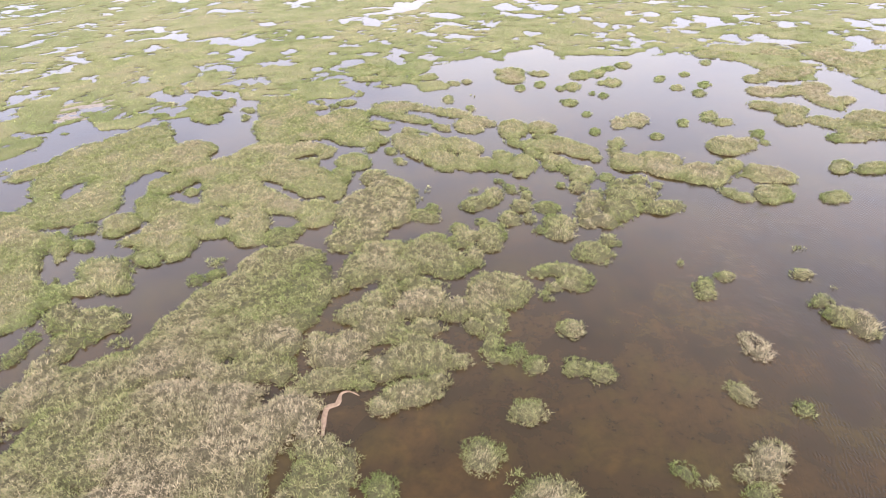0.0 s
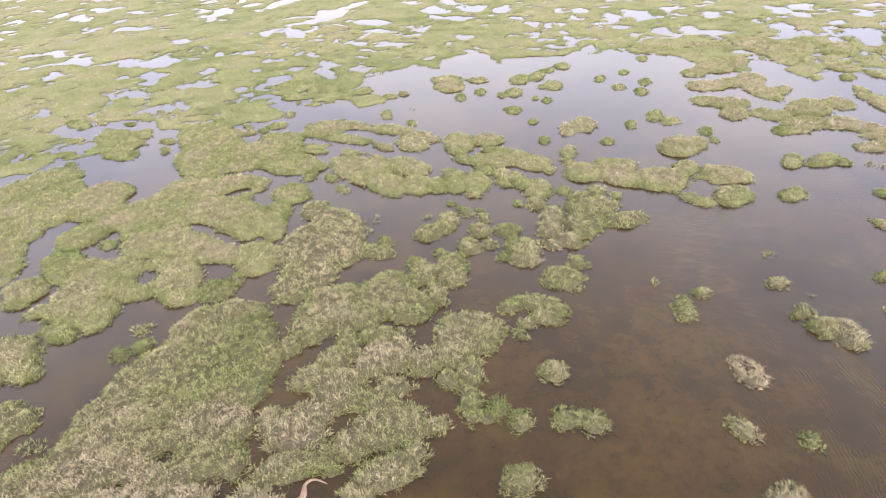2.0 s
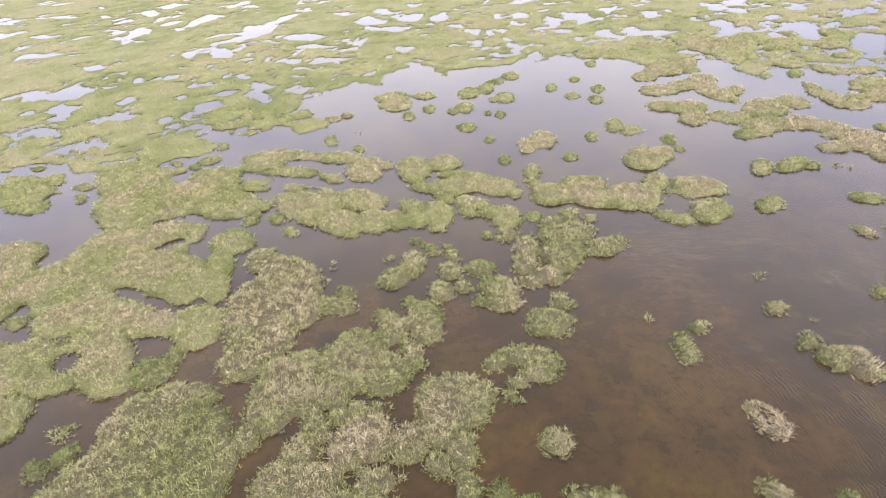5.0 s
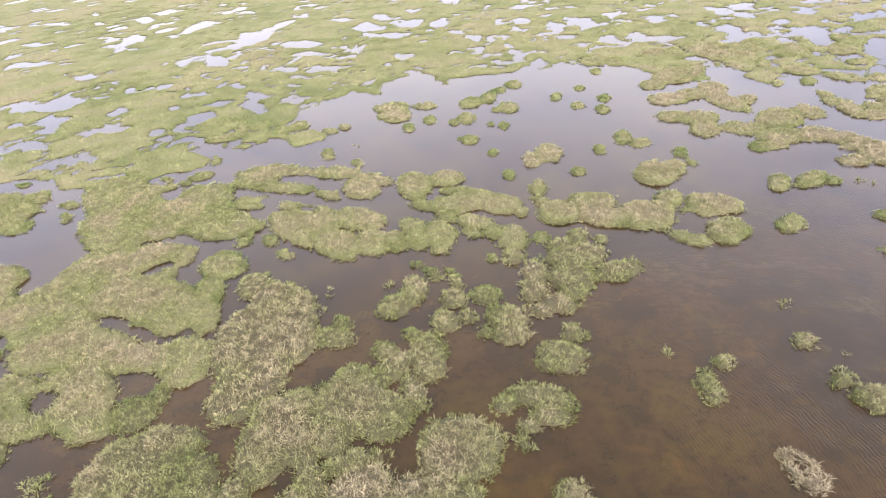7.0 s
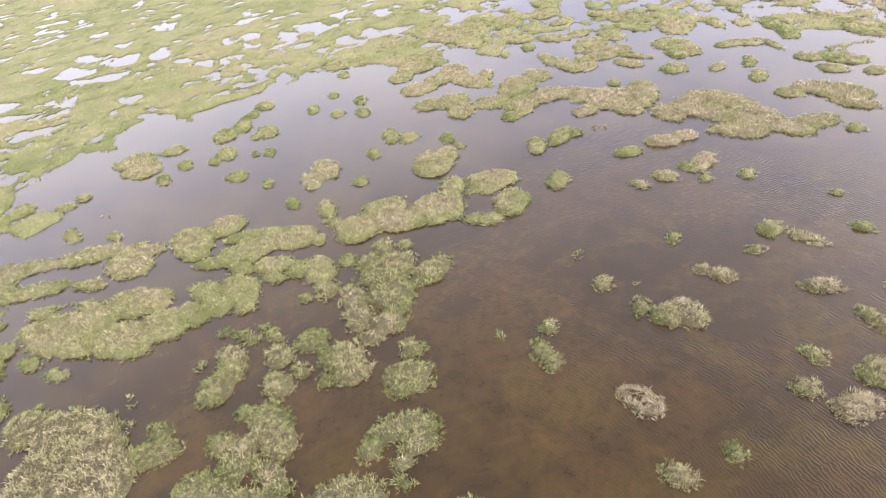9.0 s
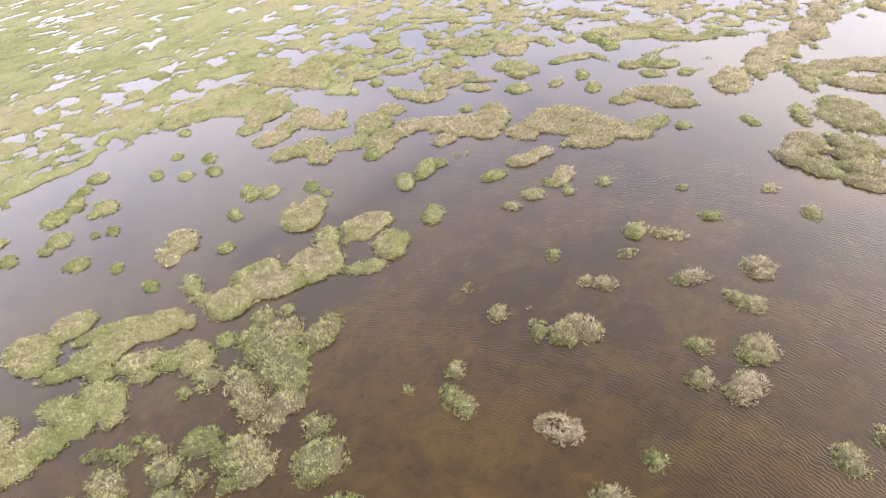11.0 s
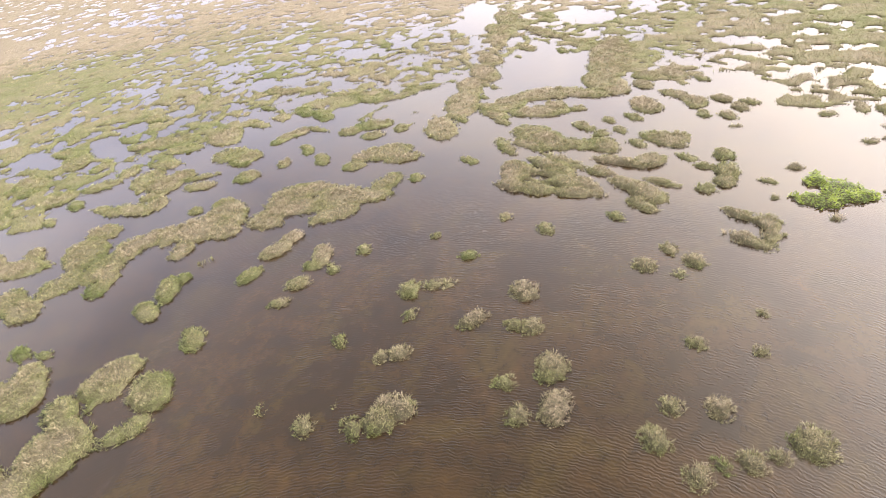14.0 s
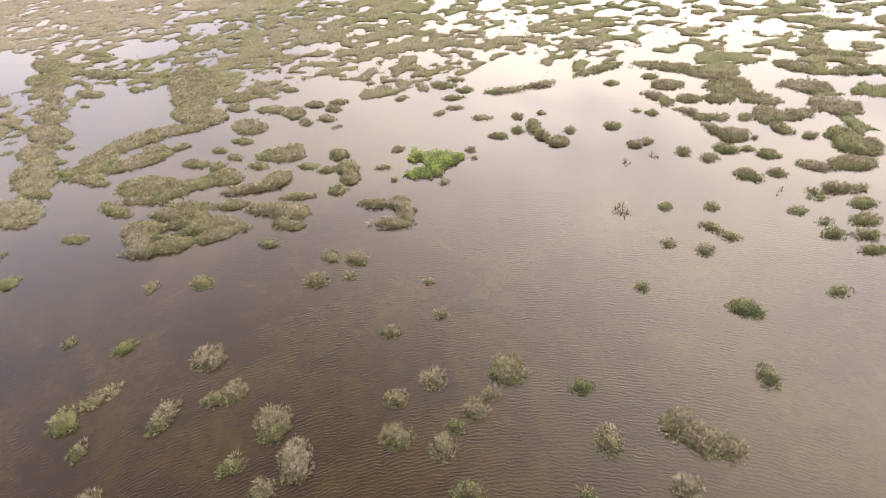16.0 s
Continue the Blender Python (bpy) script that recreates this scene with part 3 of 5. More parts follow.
grass_bed(0.45, [(-33.01, 41.73, 2.20, 1.88, 64), (-32.13, 43.51, 1.62, 1.41, 99)])
grass_bed(0.3, [(-29.87, 40.50, 0.90, 0.70, 137)])
grass_bed(0.46, [(-27.21, 35.95, 3.29, 2.57, 7), (-28.16, 33.94, 1.74, 1.32, 19), (-24.24, 34.86, 2.24, 1.47, 164), (-22.02, 36.61, 3.51, 2.35, 128), (-20.21, 34.43, 1.83, 1.30, 156), (-29.38, 36.55, 1.72, 1.39, 128)], [(-23.79, 36.23, 0.94, 0.70, 132)])
grass_bed(0.48, [(-35.69, 49.21, 2.66, 2.15, 17), (-34.24, 46.09, 3.35, 1.61, 17), (-27.20, 44.36, 5.12, 3.50, 149), (-25.39, 47.99, 5.22, 4.23, 3), (-20.48, 44.52, 3.97, 2.97, 152), (-22.77, 51.31, 3.09, 1.99, 176), (-23.32, 40.86, 3.55, 2.07, 15), (-16.14, 38.97, 2.27, 1.75, 113), (-19.33, 39.31, 2.43, 1.58, 177), (-26.02, 40.38, 2.40, 1.71, 6), (-16.58, 43.77, 2.39, 1.05, 116)], [(-22.52, 43.11, 1.70, 0.57, 152), (-20.07, 41.81, 1.77, 0.45, 150), (-18.81, 37.15, 1.89, 1.02, 170), (-22.11, 49.82, 1.30, 0.59, 35), (-18.78, 48.84, 1.94, 0.75, 116), (-35.80, 45.29, 0.77, 0.61, 28), (-31.84, 48.06, 0.87, 0.72, 81)])
grass_bed(0.4, [(-29.36, 56.79, 7.11, 2.45, 120), (-25.14, 58.69, 5.22, 3.85, 140), (-19.43, 56.10, 3.76, 2.48, 152), (-22.52, 61.51, 3.40, 2.66, 144), (-27.44, 50.55, 2.57, 2.35, 108), (-31.89, 63.13, 4.84, 3.15, 123)], [(-27.68, 61.67, 1.43, 0.89, 67), (-30.38, 67.93, 2.71, 1.55, 166), (-26.07, 65.93, 4.00, 1.86, 158), (-22.44, 65.87, 2.61, 1.26, 144), (-26.16, 62.39, 1.31, 1.04, 119)])
grass_bed(0.3, [(-16.80, 49.43, 2.09, 1.67, 143), (-16.82, 46.15, 1.78, 1.12, 100), (-16.19, 52.83, 0.93, 0.71, 127)])
grass_bed(0.62, [(-13.57, 46.46, 1.53, 1.29, 92), (-10.70, 43.11, 3.71, 2.43, 119), (-11.93, 40.45, 3.57, 2.53, 102), (-9.23, 40.24, 2.32, 1.56, 93), (-11.16, 37.03, 2.64, 2.17, 70), (-11.81, 35.15, 1.71, 1.47, 24), (-13.89, 39.09, 2.00, 0.64, 114)])
grass_bed(0.32, [(-17.61, 34.92, 1.57, 1.32, 155), (-16.51, 36.03, 0.96, 0.63, 113)])
grass_bed(0.32, [(-29.53, 31.87, 1.32, 0.78, 24), (-26.55, 31.91, 2.72, 1.56, 174), (-26.58, 29.83, 1.52, 0.94, 162), (-25.08, 31.35, 1.67, 1.25, 134), (-24.65, 32.80, 1.12, 0.69, 144)])
grass_bed(0.28, [(-20.97, 27.98, 0.90, 0.56, 142), (-19.89, 28.91, 0.89, 0.70, 60)])
grass_bed(0.35, [(-20.61, 30.43, 0.94, 0.52, 1)], sparse=True)
grass_bed(0.35, [(-21.89, 20.95, 0.76, 0.46, 16)], sparse=True)
grass_bed(0.45, [(-15.76, 30.02, 3.24, 2.92, 115), (-14.58, 32.39, 2.08, 1.36, 178), (-17.47, 26.56, 3.40, 2.36, 58), (-11.95, 28.33, 2.27, 1.66, 135), (-18.62, 23.54, 2.60, 1.68, 54), (-14.34, 26.55, 2.70, 2.27, 11), (-12.36, 30.69, 1.38, 1.01, 133), (-11.43, 25.90, 1.61, 1.26, 76)])
grass_bed(0.6, [(-14.73, 23.48, 3.85, 2.49, 25), (-11.75, 23.27, 2.28, 1.47, 130), (-17.86, 20.68, 2.99, 2.32, 49), (-20.06, 18.25, 2.79, 2.11, 44), (-13.19, 20.91, 3.33, 1.86, 12), (-22.26, 16.19, 2.49, 1.94, 39), (-10.54, 20.98, 1.32, 0.98, 146)], [(-13.95, 20.95, 0.42, 0.27, 174)])
grass_bed(0.5, [(-23.97, 16.27, 2.00, 1.59, 56), (-20.93, 13.63, 2.82, 1.98, 4), (-19.77, 11.40, 3.14, 1.66, 170), (-17.63, 13.25, 2.82, 1.83, 162), (-18.73, 9.75, 4.33, 1.66, 5), (-18.99, 15.63, 2.09, 1.54, 10)], [(-22.97, 14.20, 1.00, 0.74, 127), (-22.37, 12.72, 0.49, 0.47, 148)])
grass_bed(0.82, [(-15.11, 16.88, 3.69, 2.17, 17), (-11.28, 17.71, 2.26, 1.80, 175), (-11.04, 15.06, 3.74, 2.04, 3), (-9.04, 16.23, 2.92, 1.73, 128), (-14.66, 13.91, 3.66, 2.21, 172), (-9.17, 13.12, 3.47, 1.80, 6), (-8.13, 18.39, 1.57, 1.24, 11), (-6.90, 17.27, 1.16, 0.65, 122), (-12.51, 11.15, 3.71, 1.66, 5)], [(-9.88, 18.82, 0.87, 0.40, 56), (-7.04, 14.54, 1.48, 0.42, 101)])
grass_bed(0.55, [(-5.47, 15.93, 1.49, 1.01, 0), (-4.36, 15.16, 1.42, 1.16, 151), (-5.34, 14.29, 1.53, 1.17, 139), (-4.14, 13.63, 1.32, 1.09, 156), (-3.89, 16.28, 0.57, 0.47, 154)], [(-7.04, 14.54, 1.48, 0.42, 101)])
grass_bed(0.8, [(-7.69, 22.97, 1.81, 1.35, 177), (-9.10, 23.71, 0.89, 0.75, 53), (-7.07, 24.25, 1.29, 0.93, 1)])
grass_bed(0.55, [(-7.08, 20.69, 2.22, 1.00, 17), (-5.22, 21.41, 1.19, 0.60, 114), (-8.37, 19.61, 0.87, 0.55, 39)])
grass_bed(0.55, [(-8.01, 26.60, 1.21, 1.08, 25), (-5.91, 26.15, 1.86, 1.53, 129), (-4.42, 25.44, 1.03, 0.59, 9), (-6.82, 28.38, 1.20, 1.04, 144)])
grass_bed(0.52, [(-9.13, 31.69, 2.29, 1.58, 94), (-10.00, 29.39, 1.11, 0.83, 97), (-7.81, 33.08, 2.75, 1.55, 113), (-6.37, 30.11, 1.75, 0.73, 110), (-9.21, 34.39, 1.38, 1.10, 174)])
grass_bed(0.45, [(-4.70, 34.85, 2.72, 2.17, 95), (-5.78, 32.34, 1.61, 1.17, 114), (-2.83, 33.66, 1.93, 1.63, 108), (-2.67, 36.88, 1.70, 0.99, 58), (-0.31, 37.75, 2.18, 1.18, 100), (-1.17, 35.13, 1.39, 0.86, 102), (-7.44, 34.73, 1.29, 1.09, 170), (-4.46, 30.83, 1.65, 0.54, 11)])
grass_bed(0.6, [(1.25, 31.16, 2.32, 2.15, 89), (2.58, 31.56, 1.18, 1.08, 77), (0.47, 28.92, 1.07, 1.07, 73), (1.59, 27.97, 1.24, 0.93, 97), (1.83, 25.57, 1.63, 0.70, 100), (2.87, 24.54, 0.49, 0.46, 63)])
grass_bed(0.62, [(-3.50, 28.92, 1.90, 1.59, 0), (-1.11, 28.60, 1.35, 1.30, 164), (-4.42, 27.93, 1.08, 0.85, 115), (-2.78, 26.34, 1.40, 0.88, 9), (0.43, 27.16, 0.92, 0.67, 140)], [(-4.04, 26.65, 0.49, 0.34, 8)])
grass_bed(0.7, [(-2.37, 23.58, 2.45, 1.46, 18), (-4.16, 22.43, 1.13, 1.00, 70), (0.04, 23.89, 1.03, 0.62, 11), (-2.81, 25.13, 1.43, 0.63, 11)])
grass_bed(0.7, [(-1.93, 20.90, 2.04, 1.11, 34), (-3.21, 19.66, 1.03, 0.70, 24), (-0.88, 22.01, 0.87, 0.79, 178)])
grass_bed(0.35, [(3.38, 25.29, 0.89, 0.51, 95)])
grass_bed(0.4, [(4.75, 24.45, 0.80, 0.65, 85)])
grass_bed(0.2, [(-1.69, 14.79, 0.91, 0.82, 154)])
grass_bed(0.52, [(-18.42, 64.58, 2.98, 1.94, 156), (-14.97, 65.83, 3.78, 1.25, 161), (-14.91, 62.24, 4.03, 0.87, 165), (-10.03, 64.74, 3.08, 1.19, 166), (-10.12, 60.19, 1.41, 0.82, 142), (-7.15, 60.92, 2.38, 1.56, 126), (-6.19, 62.71, 2.24, 1.06, 152)], [(-13.45, 64.05, 2.09, 0.65, 166), (-9.46, 61.70, 0.96, 0.52, 39), (-22.44, 65.87, 2.61, 1.26, 144)])
grass_bed(0.3, [(-11.58, 69.36, 1.59, 0.63, 102)])
grass_bed(0.3, [(-7.98, 66.55, 1.00, 0.55, 106)])
grass_bed(0.5, [(-2.00, 60.57, 2.83, 1.63, 99), (1.20, 61.44, 1.64, 1.37, 177), (2.87, 57.38, 2.88, 1.75, 151), (5.67, 55.94, 2.32, 1.64, 149), (0.76, 56.01, 2.08, 0.84, 157), (-1.15, 56.71, 1.24, 0.67, 152), (7.36, 54.35, 0.87, 0.72, 132)], [(0.26, 58.40, 1.07, 0.49, 166)])
grass_bed(0.55, [(10.44, 53.88, 1.98, 1.81, 74), (13.54, 55.19, 2.22, 1.55, 172), (14.28, 52.74, 2.56, 1.70, 158), (16.88, 52.44, 2.23, 1.94, 71), (18.55, 52.29, 2.42, 1.05, 67), (20.07, 54.77, 1.61, 1.14, 66), (23.16, 53.56, 2.58, 1.40, 160), (21.60, 52.42, 1.40, 0.80, 161), (22.60, 49.37, 1.97, 1.53, 53), (20.11, 48.34, 0.98, 0.83, 174), (19.14, 49.12, 0.90, 0.62, 164), (9.46, 58.35, 1.38, 0.73, 81), (9.29, 55.98, 0.96, 0.82, 107)], [(20.44, 51.36, 1.17, 0.99, 55)])
grass_bed(0.42, [(-27.57, 60.59, 5.41, 2.56, 135), (-22.42, 57.54, 4.49, 2.24, 141), (-20.54, 59.03, 3.13, 1.59, 142), (-19.33, 55.29, 1.94, 1.05, 135), (-23.96, 55.45, 1.09, 0.49, 148), (-27.69, 57.30, 2.76, 1.55, 122), (-28.74, 63.76, 2.38, 1.39, 163)], [(-26.07, 65.93, 4.00, 1.86, 158), (-26.16, 62.39, 1.31, 1.04, 119)])
grass_bed(0.35, [(-17.63, 59.09, 1.61, 0.69, 163), (-15.78, 55.28, 1.15, 0.83, 135), (-15.91, 53.76, 0.74, 0.42, 125)])
grass_bed(0.15, [(-13.98, 52.73, 1.05, 0.61, 123)])
grass_bed(0.35, [(-12.13, 50.53, 0.87, 0.54, 133)])
grass_bed(0.52, [(-12.82, 55.09, 2.54, 1.55, 127), (-10.60, 55.57, 3.20, 2.00, 134), (-11.13, 52.54, 1.61, 0.89, 146), (-7.99, 51.48, 2.69, 1.76, 132), (-6.87, 55.12, 2.88, 1.63, 148), (-4.93, 51.21, 1.91, 1.64, 133), (-13.05, 58.19, 1.58, 0.70, 152)], [(-11.61, 57.63, 0.85, 0.47, 145)])
grass_bed(0.45, [(-3.18, 51.38, 1.53, 1.09, 114), (-1.40, 51.40, 1.63, 1.13, 105), (-1.78, 53.17, 1.55, 1.11, 114), (0.42, 51.74, 2.18, 1.41, 98), (0.25, 49.68, 0.88, 0.59, 148), (1.10, 54.32, 1.34, 0.86, 149), (3.35, 53.25, 1.75, 1.09, 152), (3.13, 51.61, 1.06, 0.66, 153), (6.16, 50.55, 1.74, 1.25, 89), (4.72, 51.47, 1.12, 0.90, 107)], [(-0.89, 54.99, 1.03, 0.66, 148)])
grass_bed(0.35, [(8.39, 50.34, 0.76, 0.62, 91)])
grass_bed(0.5, [(12.95, 49.39, 0.68, 0.58, 75)])
grass_bed(0.4, [(4.45, 47.88, 0.55, 0.43, 98)])
grass_bed(0.5, [(6.08, 47.85, 1.22, 0.80, 85), (7.31, 45.65, 1.75, 1.08, 81), (6.88, 43.80, 1.39, 0.97, 81), (10.27, 47.16, 2.23, 1.49, 171), (9.62, 44.88, 1.98, 1.59, 79), (11.57, 47.86, 1.47, 1.12, 158), (13.13, 45.30, 1.57, 1.08, 14), (14.19, 45.60, 1.19, 0.76, 69), (9.56, 43.25, 1.05, 1.02, 119), (8.43, 42.06, 1.38, 0.98, 161), (7.14, 41.59, 0.83, 0.58, 158), (11.29, 49.98, 1.36, 0.84, 76), (9.64, 48.93, 1.00, 0.88, 33)])
grass_bed(0.25, [(-1.37, 47.70, 0.51, 0.39, 124), (-0.01, 46.37, 1.09, 0.57, 123)])
grass_bed(0.22, [(1.04, 46.70, 0.67, 0.35, 111), (1.60, 45.39, 1.06, 0.60, 110)])
grass_bed(0.35, [(3.47, 43.65, 1.15, 0.92, 145)])
grass_bed(0.32, [(-1.32, 44.87, 1.28, 0.95, 109), (-2.74, 42.97, 1.43, 1.17, 56), (-1.76, 43.81, 1.19, 0.91, 117)])
grass_bed(0.42, [(1.29, 43.44, 1.17, 0.94, 94), (0.73, 41.08, 1.15, 0.93, 97), (2.26, 41.42, 0.70, 0.58, 140)])
grass_bed(0.62, [(4.72, 40.93, 1.55, 1.36, 135), (4.81, 39.56, 1.30, 1.12, 146), (3.22, 39.79, 0.70, 0.61, 118)])
grass_bed(0.45, [(8.74, 39.15, 0.92, 0.91, 115), (7.86, 37.39, 1.48, 1.19, 164), (7.60, 36.52, 1.52, 0.71, 163)])
grass_bed(0.42, [(5.95, 34.18, 1.85, 0.97, 163), (3.94, 33.76, 0.80, 0.60, 13), (6.24, 32.92, 1.20, 0.93, 165), (5.14, 32.29, 0.79, 0.63, 161), (4.71, 31.18, 0.46, 0.44, 153)])
grass_bed(0.42, [(-6.21, 41.61, 1.06, 0.74, 124), (-6.66, 40.26, 1.58, 0.92, 160)])
grass_bed(0.35, [(-3.20, 38.68, 0.94, 0.71, 126)])
grass_bed(0.42, [(-1.51, 40.10, 0.76, 0.59, 118)])
grass_bed(0.42, [(15.21, 34.72, 0.82, 0.55, 55), (15.30, 33.57, 0.72, 0.57, 39), (15.26, 34.15, 0.84, 0.57, 55)])
grass_bed(0.62, [(16.76, 36.01, 0.71, 0.56, 43)])
grass_bed(0.5, [(22.06, 37.25, 0.87, 0.59, 42)])
grass_bed(0.4, [(22.89, 40.33, 0.68, 0.40, 120)], sparse=True)
grass_bed(0.45, [(29.17, 38.24, 0.69, 0.41, 38)])
grass_bed(0.35, [(13.92, 37.03, 0.30, 0.26, 17)], sparse=True)
grass_bed(0.35, [(23.80, 36.05, 0.27, 0.19, 32)], sparse=True)
grass_bed(0.69, [(28.19, 34.66, 0.59, 0.50, 36), (28.67, 33.49, 0.85, 0.62, 120)])
grass_bed(0.62, [(22.48, 34.17, 0.81, 0.53, 49), (23.09, 32.81, 1.02, 0.88, 97), (24.36, 31.77, 1.13, 0.88, 48), (24.46, 32.77, 0.72, 0.64, 159)])
grass_bed(1.05, [(17.49, 28.70, 1.26, 0.79, 114)], [(17.62, 29.06, 0.35, 0.18, 119)])
grass_bed(0.4, [(-3.27, 45.49, 0.50, 0.35, 111)], sparse=True)
grass_bed(0.4, [(-7.52, 45.03, 0.48, 0.33, 133)], sparse=True)
grass_bed(0.4, [(-7.86, 43.05, 0.40, 0.26, 115)], sparse=True)
grass_bed(0.55, [(-5.35, 81.96, 2.08, 1.74, 163), (-4.74, 78.96, 1.97, 1.88, 172), (-1.12, 81.67, 1.52, 1.05, 158)])
grass_bed(0.25, [(-0.59, 76.79, 1.20, 0.74, 99)])
grass_bed(0.25, [(3.71, 76.49, 1.77, 1.02, 93), (2.28, 75.70, 0.96, 0.54, 94)])
grass_bed(0.35, [(3.73, 70.36, 1.37, 1.06, 100)])
grass_bed(0.35, [(4.57, 81.80, 1.89, 1.33, 68), (6.91, 83.26, 2.05, 0.96, 74)])
grass_bed(0.4, [(8.88, 79.00, 1.86, 1.17, 90), (7.40, 78.61, 0.82, 0.55, 92)])
grass_bed(0.3, [(10.54, 87.32, 1.49, 1.04, 92)])
grass_bed(0.25, [(8.58, 85.39, 1.18, 0.66, 90)])
grass_bed(0.25, [(15.00, 81.28, 1.30, 0.70, 83)])
grass_bed(0.3, [(17.04, 78.00, 1.21, 0.80, 81)])
grass_bed(0.25, [(19.50, 76.08, 1.36, 0.71, 78)])
grass_bed(0.25, [(18.38, 83.75, 1.15, 0.71, 81)])
grass_bed(0.25, [(20.55, 79.57, 1.47, 0.80, 78)])
grass_bed(0.25, [(21.84, 89.87, 1.30, 0.82, 80)])
grass_bed(0.3, [(7.78, 73.43, 1.09, 0.65, 89), (6.45, 74.23, 0.56, 0.39, 93)])
grass_bed(0.4, [(-12.46, 75.87, 1.14, 0.82, 137), (-10.78, 76.81, 0.88, 0.63, 125)])
grass_bed(0.25, [(-18.63, 77.25, 1.68, 1.09, 104), (-16.59, 78.16, 1.27, 1.24, 111)])
grass_bed(0.25, [(-3.03, 75.16, 1.34, 0.60, 97)])
grass_bed(0.2, [(6.06, 66.62, 0.92, 0.48, 89)])
grass_bed(0.6, [(11.57, 65.52, 1.94, 1.39, 84), (9.72, 64.22, 1.59, 0.86, 85)])
grass_bed(0.2, [(7.08, 61.33, 1.07, 0.50, 87)])
grass_bed(0.2, [(13.63, 61.06, 0.80, 0.65, 77)])
grass_bed(0.25, [(16.65, 65.44, 1.20, 0.68, 78)])
grass_bed(0.25, [(19.58, 67.98, 1.61, 0.81, 76)])
grass_bed(0.4, [(21.03, 66.26, 1.11, 0.99, 49)])
grass_bed(0.25, [(24.01, 63.33, 1.16, 0.63, 70), (24.29, 61.37, 0.98, 0.61, 78)])
grass_bed(0.55, [(20.39, 59.51, 2.36, 1.92, 61), (22.30, 60.36, 1.60, 0.97, 69)])
grass_bed(0.37, [(29.75, 56.15, 1.50, 0.97, 56), (32.66, 56.30, 1.87, 0.88, 29), (34.25, 55.86, 0.77, 0.50, 48)])
grass_bed(0.5, [(27.70, 49.90, 1.41, 1.03, 40)])
grass_bed(0.29, [(31.93, 63.58, 1.47, 1.16, 32)])
grass_bed(0.59, [(31.42, 85.96, 3.88, 2.68, 43), (27.55, 82.94, 1.85, 1.61, 61), (33.59, 86.83, 3.01, 1.66, 70), (27.52, 77.64, 2.33, 1.82, 179), (30.67, 78.83, 2.22, 1.53, 38), (33.34, 79.46, 2.61, 1.75, 64), (33.51, 75.08, 3.01, 1.62, 106), (35.77, 75.72, 1.61, 0.83, 65)])
grass_bed(0.45, [(26.33, 72.34, 1.71, 1.42, 6), (28.69, 71.57, 2.09, 1.80, 34), (28.40, 68.71, 2.02, 1.34, 64)])
grass_bed(0.57, [(32.08, 67.79, 2.28, 1.49, 155), (36.56, 69.72, 2.94, 2.18, 47), (40.24, 70.97, 2.10, 1.45, 79), (34.84, 65.69, 2.67, 1.91, 9), (37.60, 65.28, 2.15, 1.57, 15), (33.53, 63.97, 1.32, 1.02, 35), (39.41, 64.21, 1.85, 1.25, 160)])
grass_bed(0.55, [(44.04, 74.23, 2.62, 0.89, 77), (44.72, 71.15, 2.74, 1.31, 87), (46.07, 69.07, 1.80, 1.27, 32)])
grass_bed(0.69, [(40.12, 62.27, 1.59, 1.05, 44), (41.58, 59.90, 2.72, 2.43, 102), (38.03, 59.27, 1.45, 0.97, 12), (41.64, 57.21, 2.00, 1.59, 64), (44.43, 58.42, 3.27, 1.94, 41)])
grass_bed(0.49, [(51.26, 74.99, 2.78, 1.95, 18), (48.88, 73.97, 1.07, 0.71, 43)])
grass_bed(0.47, [(46.35, 84.13, 2.40, 1.95, 138), (49.55, 80.49, 2.31, 1.34, 131), (53.16, 79.52, 1.61, 1.17, 22)])
grass_bed(0.29, [(41.38, 80.22, 1.35, 0.67, 63)])
grass_bed(0.42, [(45.11, 79.96, 1.39, 0.87, 55)])
grass_bed(0.52, [(40.40, 94.00, 6.06, 3.45, 110), (40.54, 88.06, 2.67, 1.67, 93), (39.15, 97.53, 2.98, 2.70, 17)])
grass_bed(0.37, [(43.00, 87.52, 1.33, 0.98, 55)])
grass_bed(0.38, [(22.72, 94.37, 2.00, 1.86, 91), (25.51, 93.74, 2.25, 1.46, 78)])
grass_bed(0.47, [(31.93, 96.01, 2.53, 1.78, 169), (34.10, 94.86, 2.63, 1.28, 72)])
grass_bed(0.42, [(45.79, 95.25, 3.34, 1.93, 63)])
grass_bed(0.45, [(49.17, 91.92, 3.49, 2.22, 58)])
grass_bed(0.45, [(55.73, 90.96, 2.74, 2.04, 40)])
grass_bed(0.37, [(58.40, 96.04, 1.96, 1.32, 50)])
grass_bed(0.37, [(54.37, 85.56, 1.63, 0.98, 177)])
grass_bed(0.35, [(-8.53, 70.75, 0.54, 0.37, 113)], sparse=True)
grass_bed(0.42, [(36.54, 55.34, 0.72, 0.50, 24)], sparse=True)
grass_bed(0.71, [(49.34, 52.39, 3.54, 1.55, 110), (46.59, 50.48, 4.47, 1.55, 113), (49.07, 47.99, 2.22, 1.56, 105), (48.69, 45.15, 3.04, 1.37, 112), (51.64, 43.65, 2.02, 1.24, 162), (45.76, 45.92, 2.00, 1.18, 141), (44.64, 47.79, 1.33, 0.73, 153)])
grass_bed(0.57, [(52.59, 40.81, 0.72, 0.69, 70)])
grass_bed(0.77, [(58.39, 46.57, 2.78, 2.01, 104), (57.10, 48.63, 1.49, 1.14, 98), (57.05, 43.91, 1.81, 1.08, 109)])
